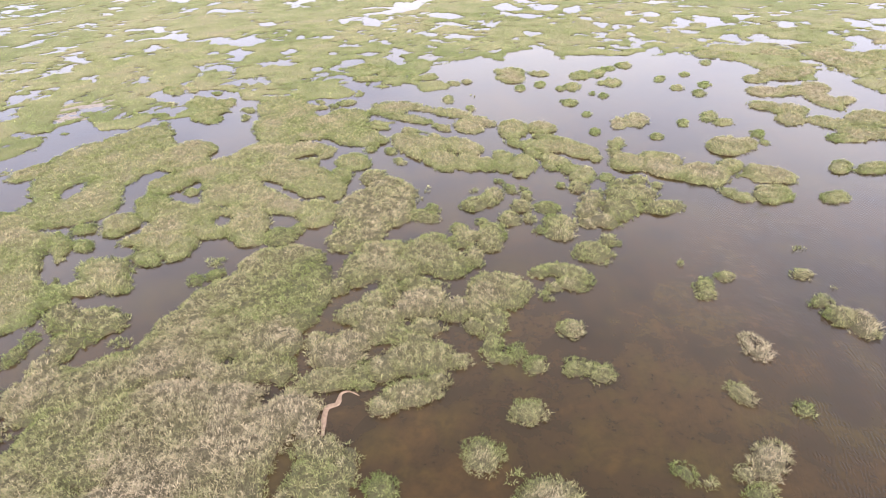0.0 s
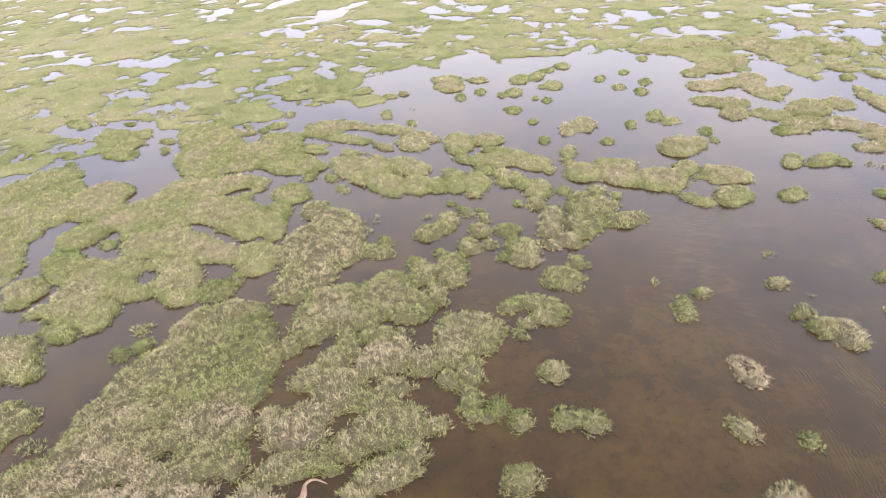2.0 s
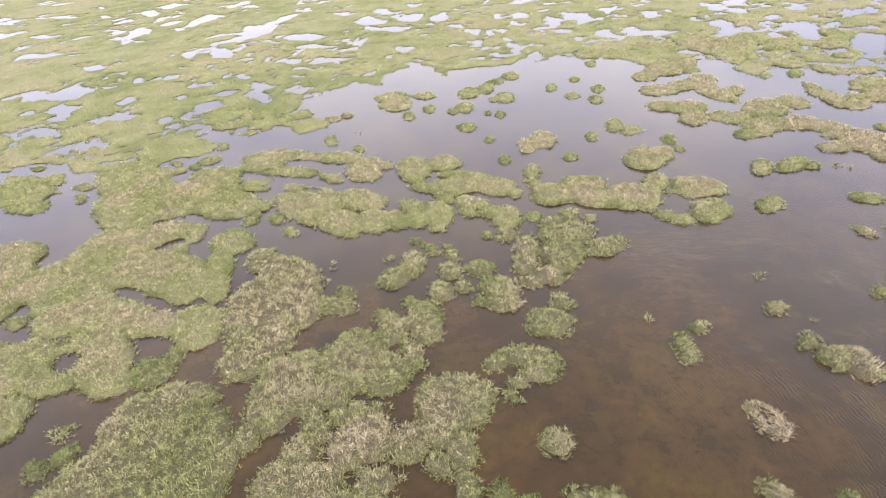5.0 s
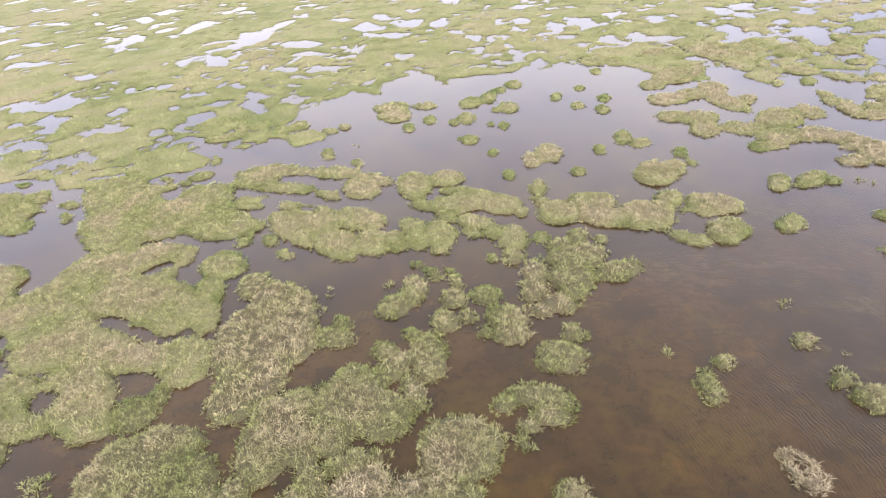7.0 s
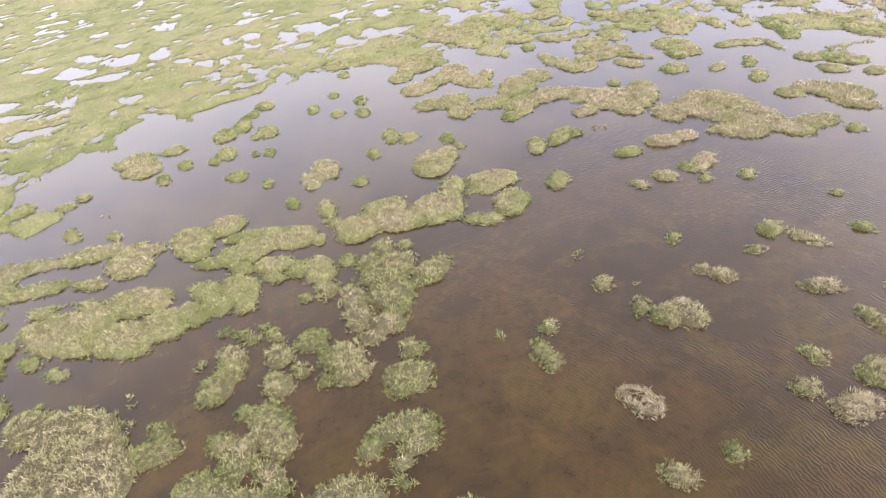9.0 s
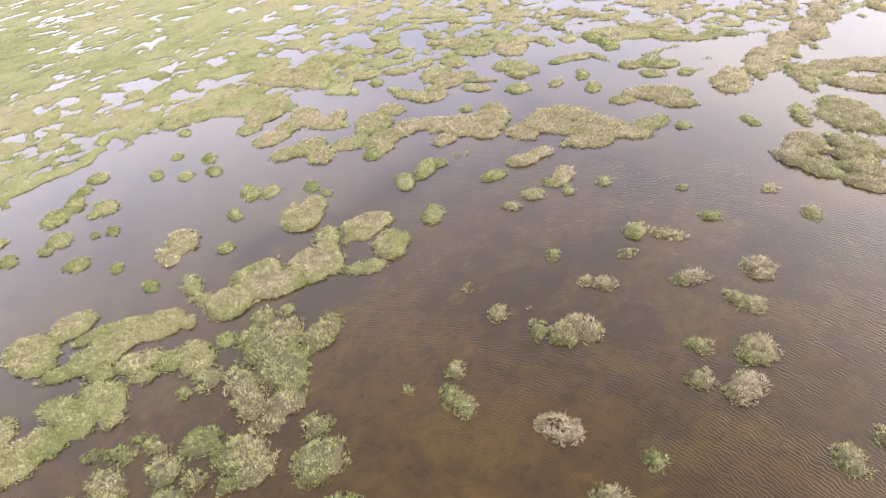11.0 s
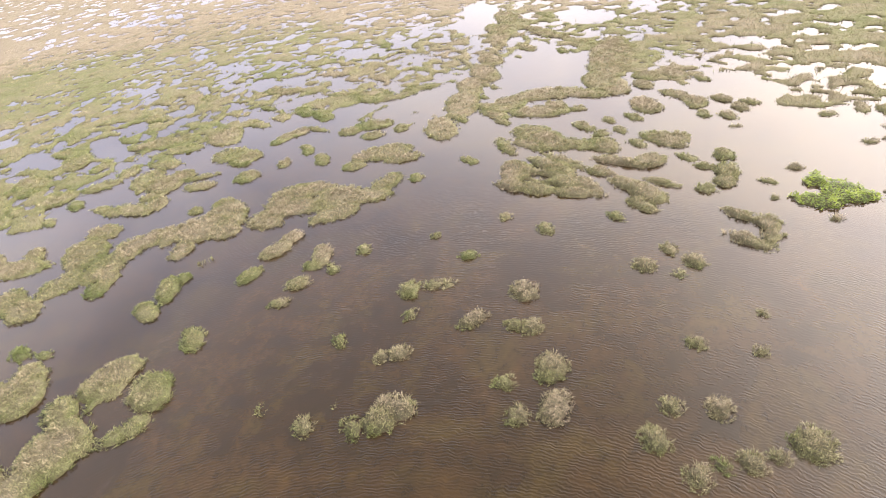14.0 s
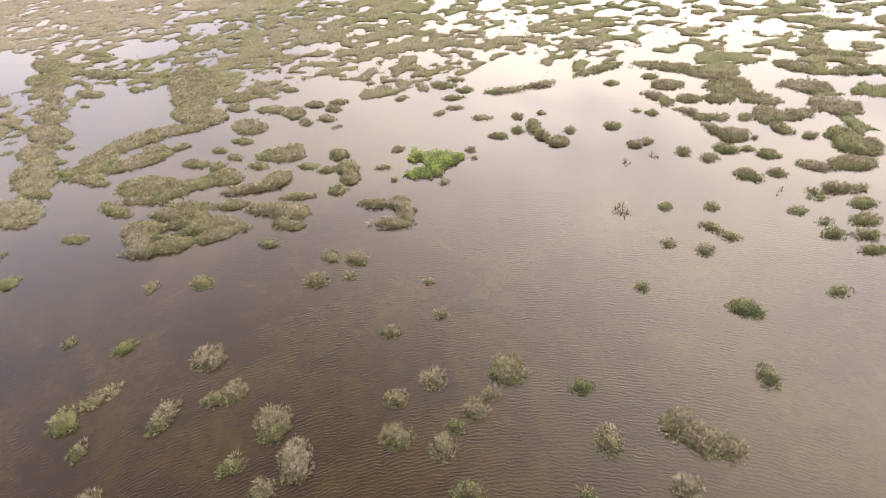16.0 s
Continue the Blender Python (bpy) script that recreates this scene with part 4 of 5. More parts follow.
grass_bed(0.52, [(55.08, 48.88, 1.41, 0.96, 104)])
grass_bed(0.55, [(50.18, 71.43, 2.47, 2.06, 54), (47.59, 70.88, 1.67, 1.26, 132), (52.45, 70.54, 1.71, 1.10, 86)])
grass_bed(0.57, [(49.94, 66.24, 1.84, 0.93, 103)])
grass_bed(0.57, [(52.19, 61.35, 1.43, 1.31, 154)])
grass_bed(0.52, [(57.79, 66.81, 2.84, 1.88, 88)])
grass_bed(0.52, [(56.07, 53.51, 1.00, 0.80, 64)])
grass_bed(0.32, [(58.46, 56.66, 0.90, 0.67, 55)])
grass_bed(0.52, [(55.62, 58.41, 1.23, 0.85, 22)])
grass_bed(0.47, [(44.87, 62.95, 0.98, 0.67, 70)])
grass_bed(0.47, [(46.65, 60.61, 1.15, 0.84, 163)])
grass_bed(0.47, [(62.40, 62.37, 1.93, 1.09, 160)])
grass_bed(0.52, [(66.04, 51.32, 2.23, 1.41, 102)])
grass_bed(0.57, [(63.01, 50.08, 1.57, 0.99, 104)])
grass_bed(0.52, [(64.22, 53.81, 1.68, 1.05, 101)])
grass_bed(0.52, [(64.97, 47.11, 1.02, 0.83, 41)])
grass_bed(0.69, [(38.95, 49.34, 1.55, 0.88, 151), (40.95, 48.84, 1.06, 0.70, 155)])
grass_bed(0.62, [(35.38, 49.82, 1.23, 0.83, 152)])
grass_bed(0.67, [(38.56, 44.60, 1.59, 0.82, 19), (37.19, 44.85, 0.76, 0.65, 80)])
grass_bed(0.72, [(34.72, 44.84, 1.03, 0.72, 108)])
grass_bed(0.67, [(32.27, 45.04, 0.83, 0.53, 112)])
grass_bed(0.47, [(39.84, 41.09, 0.70, 0.59, 40)])
grass_bed(0.47, [(37.02, 42.67, 0.67, 0.41, 37)])
grass_bed(0.47, [(42.43, 35.43, 0.58, 0.42, 23)])
grass_bed(0.27, [(39.91, 31.76, 0.89, 0.64, 125)])
grass_bed(0.69, [(35.17, 35.12, 0.93, 0.90, 16), (35.88, 33.44, 0.95, 0.52, 120), (36.03, 32.20, 0.60, 0.51, 130)])
grass_bed(0.49, [(32.43, 34.17, 0.70, 0.49, 159)])
grass_bed(0.77, [(32.55, 29.52, 1.10, 0.65, 141)])
grass_bed(1.02, [(35.90, 26.44, 1.22, 0.98, 58)])
grass_bed(0.69, [(32.34, 26.56, 0.71, 0.57, 69), (32.31, 25.36, 0.79, 0.62, 150)])
grass_bed(0.59, [(44.13, 26.26, 1.09, 0.63, 39)])
grass_bed(0.59, [(46.42, 20.75, 0.78, 0.56, 50)])
grass_bed(0.67, [(39.88, 18.39, 0.80, 0.72, 84)])
grass_bed(0.77, [(45.70, 29.98, 0.60, 0.48, 130)])
grass_bed(0.57, [(56.06, 35.55, 0.59, 0.56, 172)])
grass_bed(0.78, [(27.36, 26.18, 0.81, 0.62, 102)])
grass_bed(0.72, [(29.04, 23.59, 1.20, 0.90, 175)])
grass_bed(0.70, [(25.08, 24.86, 0.70, 0.61, 130)])
grass_bed(0.90, [(25.89, 22.98, 1.18, 0.91, 162)])
grass_bed(0.55, [(27.19, 16.84, 0.69, 0.63, 56)])
grass_bed(0.72, [(62.55, 23.22, 0.95, 0.68, 98)])
grass_bed(0.70, [(24.82, 17.50, 0.95, 0.74, 49)])
grass_bed(0.67, [(32.33, 15.34, 0.65, 0.48, 83)])
grass_bed(0.62, [(32.19, 11.81, 0.51, 0.45, 1)])
grass_bed(0.82, [(27.47, 14.29, 0.70, 0.64, 13)])
grass_bed(0.60, [(25.90, 10.28, 1.05, 0.99, 63)])
grass_bed(0.75, [(24.91, 11.83, 0.42, 0.40, 59)])
grass_bed(0.80, [(24.35, 13.17, 0.73, 0.59, 57)])
grass_bed(0.25, [(23.88, 14.58, 0.46, 0.40, 54)])
grass_bed(0.90, [(23.10, 15.66, 0.72, 0.64, 44)])
grass_bed(0.3, [(22.94, 7.19, 0.62, 0.48, 71)])
grass_bed(0.68, [(19.42, 7.90, 0.95, 0.65, 135)])
grass_bed(0.70, [(18.78, 4.19, 0.93, 0.72, 119), (17.51, 3.90, 1.02, 0.86, 31), (16.53, 3.05, 0.80, 0.72, 72)])
grass_bed(0.70, [(15.80, 6.14, 0.78, 0.54, 79)])
grass_bed(0.60, [(20.25, 15.49, 0.81, 0.46, 63)])
grass_bed(0.50, [(17.75, 10.58, 0.38, 0.32, 80)])
grass_bed(0.28, [(23.22, -4.96, 0.98, 0.78, 62)])
grass_bed(0.28, [(18.79, -2.00, 0.77, 0.48, 140)])
grass_bed(0.45, [(21.56, -10.75, 0.86, 0.51, 74)])
grass_bed(0.50, [(27.82, -0.88, 0.45, 0.38, 106)])
grass_bed(0.77, [(35.53, 11.36, 0.31, 0.22, 51)])
grass_bed(0.77, [(40.65, 15.04, 0.78, 0.71, 45)])
grass_bed(0.67, [(42.08, 16.76, 0.75, 0.56, 17)])
grass_bed(0.67, [(39.08, 16.17, 0.54, 0.43, 22)])
grass_bed(0.52, [(57.59, 11.81, 1.14, 0.81, 16), (54.57, 11.80, 1.42, 0.93, 0), (52.68, 12.07, 1.16, 0.83, 9), (51.21, 13.83, 0.91, 0.66, 89)])
grass_bed(0.67, [(39.91, -14.93, 0.81, 0.71, 101)])
grass_bed(0.67, [(37.88, -15.97, 0.75, 0.62, 78)])
grass_bed(0.67, [(38.38, -18.18, 1.03, 0.77, 31)])
grass_bed(0.67, [(34.48, -16.41, 0.93, 0.75, 95), (33.59, -16.66, 0.65, 0.52, 93)])
grass_bed(0.67, [(33.38, -18.52, 0.77, 0.51, 50)])
grass_bed(0.69, [(32.36, -11.02, 0.55, 0.45, 101)])
grass_bed(0.69, [(34.23, -8.10, 0.53, 0.45, 114)])
grass_bed(0.69, [(30.42, -9.07, 0.76, 0.46, 25), (29.08, -9.32, 0.83, 0.45, 40)])
grass_bed(0.67, [(28.66, -6.91, 0.59, 0.48, 102)])
grass_bed(0.67, [(30.56, -5.28, 0.49, 0.42, 87)])
grass_bed(0.67, [(28.78, -15.66, 0.60, 0.44, 87)])
grass_bed(0.55, [(26.90, -16.01, 0.52, 0.36, 80)])
grass_bed(0.50, [(25.76, -15.31, 0.79, 0.56, 86)])
grass_bed(0.62, [(30.06, -18.57, 0.73, 0.46, 16), (29.26, -20.51, 1.62, 0.67, 61), (29.22, -18.43, 0.75, 0.36, 63)])
grass_bed(0.45, [(27.19, -20.18, 1.12, 0.72, 75)])
grass_bed(0.48, [(25.63, -18.41, 1.09, 0.67, 74)])
grass_bed(0.50, [(24.47, -17.14, 0.91, 0.57, 76)])
grass_bed(0.45, [(23.17, -15.94, 0.98, 0.50, 67)])
grass_bed(0.67, [(43.26, -12.46, 0.74, 0.60, 61)])
grass_bed(0.67, [(43.14, -13.75, 0.53, 0.50, 96)])
grass_bed(0.67, [(47.38, -13.06, 0.80, 0.68, 57)])
grass_bed(0.57, [(51.61, -6.79, 1.39, 0.69, 151), (51.96, -5.07, 0.65, 0.56, 35), (49.80, -6.66, 1.00, 0.77, 154), (47.78, -6.97, 1.05, 0.94, 45)])
grass_bed(0.67, [(48.99, -9.21, 0.67, 0.51, 150)])
grass_bed(0.52, [(51.95, -3.04, 0.95, 0.55, 51)])
grass_bed(0.67, [(54.70, -6.62, 0.64, 0.54, 171)])
grass_bed(0.67, [(53.93, -8.98, 0.50, 0.37, 46)])
grass_bed(0.67, [(45.58, -20.66, 1.56, 0.45, 23), (43.77, -21.05, 1.14, 0.68, 57), (43.03, -22.05, 0.96, 0.78, 70)])
grass_bed(0.67, [(41.77, -19.84, 1.33, 0.51, 166), (39.71, -20.45, 1.48, 1.14, 43)])
grass_bed(0.67, [(41.73, -23.83, 0.72, 0.61, 101)])
grass_bed(0.67, [(38.55, -21.54, 0.40, 0.29, 68)])
grass_bed(0.67, [(35.78, -20.21, 0.88, 0.75, 32)])
grass_bed(0.67, [(37.35, -19.66, 0.65, 0.37, 61)])
grass_bed(0.67, [(38.33, -24.61, 1.08, 0.74, 174)])
grass_bed(0.67, [(36.15, -25.45, 0.62, 0.47, 77)])
grass_bed(0.67, [(32.60, -21.58, 1.31, 0.71, 32)])
grass_bed(0.57, [(35.22, -27.66, 1.04, 0.79, 94), (32.86, -26.97, 1.81, 1.47, 37)])
grass_bed(0.59, [(31.29, -24.31, 1.75, 1.06, 68)])
grass_bed(0.67, [(47.76, -27.74, 2.30, 2.00, 74), (46.24, -25.16, 1.24, 1.10, 86)])
grass_bed(0.69, [(44.21, -27.82, 2.21, 1.33, 18)])
grass_bed(0.57, [(41.14, -25.62, 1.86, 1.07, 128)])
grass_bed(0.69, [(43.27, -33.45, 2.24, 1.48, 37)])
grass_bed(0.69, [(39.58, -27.73, 2.38, 0.93, 82)])
grass_bed(0.69, [(38.81, -31.78, 2.32, 1.62, 14)])
grass_bed(0.69, [(51.72, -23.17, 1.61, 1.13, 54)])
grass_bed(0.69, [(54.56, -23.28, 0.79, 0.75, 54)])
grass_bed(0.69, [(50.32, -20.52, 1.53, 0.57, 13), (48.50, -20.42, 0.89, 0.76, 131)])
grass_bed(0.69, [(47.81, -22.66, 1.12, 0.89, 61)])
grass_bed(0.69, [(47.41, -17.77, 0.60, 0.50, 134)])
grass_bed(0.62, [(55.68, -26.54, 3.38, 1.09, 36)])
grass_bed(0.62, [(51.29, -28.09, 3.24, 0.85, 28)])
grass_bed(0.62, [(59.73, -20.29, 3.11, 0.83, 90)])
grass_bed(0.69, [(55.50, -19.11, 0.74, 0.58, 49)])
grass_bed(0.72, [(61.01, -9.09, 2.39, 0.74, 65), (60.27, -12.31, 1.83, 0.74, 74)])
grass_bed(0.67, [(46.40, -42.86, 2.02, 0.63, 50)])
grass_bed(0.72, [(49.05, -41.06, 2.10, 0.82, 52)])
grass_bed(0.72, [(43.23, -40.45, 2.40, 1.14, 55)])
grass_bed(0.72, [(47.37, -36.63, 2.08, 1.18, 21)])
grass_bed(0.67, [(35.72, -5.18, 0.74, 0.48, 139)], sparse=True)
grass_bed(0.67, [(40.78, -12.62, 0.49, 0.28, 58)], sparse=True)
grass_bed(0.67, [(40.98, -10.07, 0.40, 0.36, 72)], sparse=True)
grass_bed(0.67, [(31.36, -16.59, 0.37, 0.28, 85)], sparse=True)
grass_bed(0.55, [(6.48, 28.23, 0.90, 0.80, 67)])
grass_bed(0.5, [(7.05, 24.79, 0.75, 0.67, 45), (8.51, 24.64, 0.81, 0.68, 70), (7.77, 24.84, 0.59, 0.50, 28)])
grass_bed(0.65, [(15.94, 24.74, 0.92, 0.63, 126)])
grass_bed(0.45, [(19.09, 24.20, 0.67, 0.48, 73)])
grass_bed(0.80, [(16.68, 20.46, 1.34, 0.84, 62), (15.35, 19.37, 0.58, 0.40, 34)])
grass_bed(0.5, [(12.56, 18.79, 0.75, 0.56, 121), (13.60, 18.39, 0.41, 0.31, 53)])
grass_bed(0.45, [(15.81, 18.37, 0.70, 0.41, 25)])
grass_bed(0.75, [(4.67, 20.97, 0.97, 0.86, 30)])
grass_bed(0.45, [(2.70, 17.67, 1.13, 1.03, 92)])
grass_bed(0.6, [(6.13, 16.13, 1.47, 1.05, 19)])
grass_bed(0.4, [(4.43, 16.81, 0.33, 0.30, 26)], sparse=True)
grass_bed(0.25, [(-50.14, 58.30, 0.80, 0.58, 159)])
grass_bed(0.25, [(-46.81, 58.37, 0.88, 0.62, 175)])
grass_bed(0.25, [(-44.20, 55.93, 0.57, 0.42, 169)])
grass_bed(0.35, [(-41.29, 61.91, 2.76, 1.18, 166), (-40.22, 58.61, 2.45, 1.29, 154), (-40.58, 64.01, 1.62, 0.93, 146)])
grass_bed(0.3, [(-35.93, 61.88, 1.23, 0.75, 156), (-34.86, 58.97, 0.61, 0.39, 133)])
grass_bed(0.25, [(-49.84, 69.33, 1.11, 0.62, 140)])
grass_bed(0.25, [(-48.21, 67.86, 0.94, 0.56, 151)])
grass_bed(0.25, [(-44.16, 67.33, 0.84, 0.49, 162)])
grass_bed(0.3, [(-21.52, 79.64, 1.77, 1.23, 89)])
grass_bed(0.32, [(-27.45, 81.25, 2.67, 1.55, 4), (-25.29, 76.30, 2.13, 1.18, 5), (-23.70, 78.87, 2.78, 0.78, 106)])
grass_bed(0.47, [(61.67, 80.73, 5.44, 1.77, 109), (59.50, 76.26, 2.47, 1.33, 106)])
grass_bed(0.47, [(63.40, 72.15, 3.49, 2.17, 54)])
grass_bed(0.42, [(52.15, 67.32, 2.21, 0.56, 117)])
grass_bed(0.74, [(52.71, 8.85, 0.90, 0.35, 52)])
grass_bed(0.74, [(50.12, 8.69, 0.33, 0.26, 105)])
grass_bed(0.74, [(47.16, 4.99, 0.44, 0.29, 100)])
grass_bed(0.74, [(55.27, 6.45, 0.64, 0.39, 93)])
grass_bed(0.74, [(66.51, 1.90, 0.81, 0.52, 88)])
grass_bed(0.74, [(60.20, -0.27, 0.63, 0.35, 89)])
grass_bed(0.74, [(64.03, 10.41, 0.71, 0.31, 87)])
grass_bed(0.74, [(48.72, -16.80, 0.43, 0.29, 56)])
grass_bed(0.74, [(56.52, -3.46, 1.00, 0.50, 57)])
grass_bed(0.74, [(60.54, -2.23, 0.80, 0.44, 57)])
grass_bed(0.74, [(63.00, -3.01, 1.34, 0.46, 57)])
grass_bed(0.74, [(51.09, 0.61, 0.75, 0.34, 60), (49.55, 0.87, 0.40, 0.37, 155)])
grass_bed(0.74, [(70.21, 8.28, 1.09, 0.61, 55)])
grass_bed(0.64, [(77.86, 38.36, 0.96, 0.44, 55)])
grass_bed(0.77, [(69.65, 26.61, 1.15, 0.68, 79)])
grass_bed(0.73, [(101.21, 34.22, 4.90, 1.00, 52), (96.02, 28.77, 3.68, 0.93, 53), (93.67, 24.23, 2.68, 0.90, 53), (105.26, 37.53, 4.02, 0.82, 53)])
grass_bed(0.65, [(67.08, 39.75, 0.89, 0.55, 39)])
grass_bed(0.64, [(74.30, 38.92, 0.79, 0.41, 52)])
grass_bed(0.75, [(73.65, 29.18, 1.05, 0.44, 58)])
grass_bed(0.74, [(76.55, 19.32, 1.56, 1.01, 38)])
grass_bed(0.67, [(90.49, 37.39, 0.83, 0.42, 49)])
grass_bed(0.67, [(111.96, 41.26, 1.20, 0.40, 54)])
grass_bed(0.27, [(113.61, 36.73, 2.47, 1.05, 45)])
grass_bed(0.77, [(64.27, -5.04, 1.05, 0.73, 53)])
grass_bed(0.77, [(66.78, -3.63, 1.35, 0.76, 54)])
grass_bed(0.77, [(67.60, -5.46, 0.96, 0.52, 54)])
grass_bed(0.27, [(69.91, 60.64, 2.48, 1.26, 47)])
grass_bed(0.27, [(71.15, 64.05, 2.22, 1.11, 51)])
grass_bed(0.49, [(67.04, 68.98, 2.30, 0.82, 70)])
grass_bed(0.47, [(72.78, 71.05, 1.62, 0.74, 64)])
grass_bed(0.49, [(79.65, 73.20, 3.39, 1.16, 89)])
grass_bed(0.49, [(77.01, 61.06, 2.10, 0.74, 71)])
grass_bed(0.52, [(56.78, 64.45, 2.03, 1.49, 148), (55.89, 65.16, 1.91, 0.86, 65)])
grass_bed(0.47, [(65.08, 58.86, 1.91, 0.58, 74)])
grass_bed(0.52, [(74.74, 56.05, 2.05, 0.85, 68)])
grass_bed(0.52, [(77.23, 56.19, 3.69, 0.90, 91)])
grass_bed(0.52, [(75.73, 51.90, 2.82, 0.95, 124), (78.85, 49.02, 2.88, 1.02, 111)])
grass_bed(0.72, [(64.78, 41.80, 3.51, 1.83, 24), (72.07, 41.23, 4.67, 2.25, 13), (78.14, 41.69, 3.93, 1.69, 23), (83.87, 41.14, 3.90, 1.75, 33), (89.98, 41.80, 3.45, 1.51, 31), (103.17, 42.84, 7.47, 1.75, 9), (114.14, 44.40, 4.94, 2.00, 25)])
grass_bed(0.68, [(88.30, 23.89, 9.25, 3.13, 1), (77.80, 23.96, 4.35, 2.35, 31), (74.89, 27.36, 4.42, 1.44, 70), (74.64, 31.67, 3.39, 1.99, 109), (71.69, 35.10, 3.12, 2.12, 136), (71.07, 37.30, 1.52, 1.03, 80)])
grass_bed(0.66, [(68.94, 31.05, 3.19, 1.61, 87), (70.26, 28.73, 2.15, 1.02, 42)])
grass_bed(0.64, [(68.61, 36.03, 2.40, 0.94, 59), (66.53, 34.83, 1.30, 0.58, 44)])
grass_bed(0.66, [(62.96, 29.98, 3.08, 1.60, 63), (62.19, 31.55, 1.81, 0.66, 50)])
grass_bed(0.68, [(61.10, 28.44, 3.14, 1.49, 45), (60.03, 30.02, 2.49, 0.82, 63), (60.24, 25.84, 2.50, 1.06, 78), (59.96, 22.64, 1.95, 1.18, 31)])
grass_bed(0.74, [(56.12, 21.00, 2.33, 0.74, 70), (56.44, 18.27, 1.50, 1.20, 112)])
grass_bed(0.64, [(59.75, 33.02, 2.38, 0.72, 33)])
grass_bed(0.74, [(56.52, 26.61, 2.45, 0.80, 53)])
grass_bed(0.72, [(54.29, 22.79, 1.21, 0.79, 66)])
grass_bed(0.72, [(50.26, 18.42, 2.06, 1.15, 47), (51.76, 20.14, 1.55, 0.75, 49), (48.36, 18.80, 1.45, 0.71, 51)])
grass_bed(0.72, [(52.17, 17.00, 1.76, 0.48, 65)])
grass_bed(0.70, [(61.74, 18.46, 1.29, 0.74, 39), (61.04, 16.84, 2.26, 1.29, 41), (61.57, 15.56, 1.32, 0.85, 32)])
grass_bed(0.70, [(60.20, 19.56, 1.21, 0.62, 45)])
grass_bed(0.70, [(64.59, 25.26, 1.80, 0.69, 40)])
grass_bed(0.68, [(63.46, 21.38, 1.07, 0.62, 35)])
grass_bed(0.68, [(66.05, 22.65, 0.97, 0.54, 36)])
grass_bed(0.68, [(57.17, 15.08, 1.09, 0.52, 49)])
grass_bed(0.68, [(55.38, 13.55, 0.96, 0.56, 74)])
grass_bed(0.72, [(66.79, 20.05, 1.43, 0.72, 44)])
grass_bed(0.72, [(70.20, 18.95, 2.43, 1.45, 30)])
grass_bed(0.72, [(79.63, 18.99, 1.82, 1.28, 56)])
grass_bed(0.72, [(80.10, 15.72, 2.24, 1.25, 34)])
grass_bed(0.72, [(73.28, 15.84, 2.12, 0.74, 49), (70.56, 13.68, 1.82, 1.15, 14)])
grass_bed(0.70, [(71.46, 11.12, 1.37, 0.73, 42)])
grass_bed(0.70, [(68.84, 9.40, 1.13, 0.70, 36)])
grass_bed(0.70, [(66.64, 10.77, 1.03, 0.65, 35)])
grass_bed(0.70, [(67.16, 13.11, 1.02, 0.66, 15)])
grass_bed(0.70, [(78.07, 12.84, 1.25, 0.65, 40)])
grass_bed(0.66, [(94.99, 37.01, 2.61, 1.01, 42)])
grass_bed(0.64, [(92.29, 31.11, 1.47, 0.66, 37)])
grass_bed(0.62, [(79.21, 40.04, 1.41, 0.59, 41)])
grass_bed(0.74, [(47.32, 11.60, 1.42, 0.60, 54), (46.11, 9.71, 1.14, 0.89, 33), (44.26, 9.73, 1.08, 0.65, 166), (43.76, 11.31, 1.75, 0.62, 56)])
grass_bed(0.78, [(51.16, 30.12, 1.98, 0.86, 75), (50.68, 27.88, 2.16, 0.87, 76), (50.08, 24.71, 2.34, 0.80, 84), (54.34, 30.08, 2.26, 1.13, 44), (52.52, 26.38, 3.07, 1.03, 54), (53.50, 31.01, 2.02, 1.01, 15), (55.30, 27.66, 2.76, 0.93, 53), (51.28, 23.64, 1.54, 0.78, 47)], [(52.99, 28.32, 0.99, 0.36, 72)])
grass_bed(0.34, [(-43.77, 63.37, 1.85, 1.10, 157), (-40.59, 64.16, 1.31, 1.13, 120), (-40.58, 60.24, 1.93, 1.53, 84)])
grass_bed(0.3, [(-35.23, 59.66, 0.81, 0.43, 148)])
grass_bed(0.35, [(-51.18, 67.43, 2.21, 1.24, 149)])
grass_bed(0.3, [(-48.13, 62.45, 0.91, 0.66, 172)])
grass_bed(0.3, [(-31.04, 66.48, 1.10, 0.57, 157)])
grass_bed(0.28, [(-26.90, 64.42, 0.71, 0.63, 147)])
grass_bed(0.28, [(-25.43, 64.84, 0.82, 0.50, 142), (-23.20, 63.09, 0.78, 0.49, 144)])
grass_bed(0.66, [(46.63, 53.34, 1.94, 1.58, 69), (43.48, 53.66, 1.96, 1.35, 83), (49.00, 52.44, 1.84, 1.51, 58)])
grass_bed(0.5, [(64.12, 61.15, 1.47, 1.15, 141)])
grass_bed(0.45, [(59.64, 57.40, 1.24, 0.60, 65)])
grass_bed(0.5, [(57.18, 54.11, 1.03, 0.76, 59)])
grass_bed(0.5, [(70.22, 90.19, 2.84, 1.22, 73)])
grass_bed(0.5, [(78.21, 85.78, 2.60, 1.25, 60)])
grass_bed(0.5, [(55.05, 75.45, 2.27, 1.10, 83)])
grass_bed(0.62, [(56.61, 36.45, 0.84, 0.56, 58)])
grass_bed(0.32, [(-24.52, 66.19, 1.14, 0.92, 31)])
grass_bed(0.3, [(-27.76, 65.90, 0.99, 0.47, 137)])
grass_bed(0.32, [(-32.03, 67.77, 1.47, 0.63, 158)])
grass_bed(0.32, [(-23.80, 63.76, 0.83, 0.41, 141)])

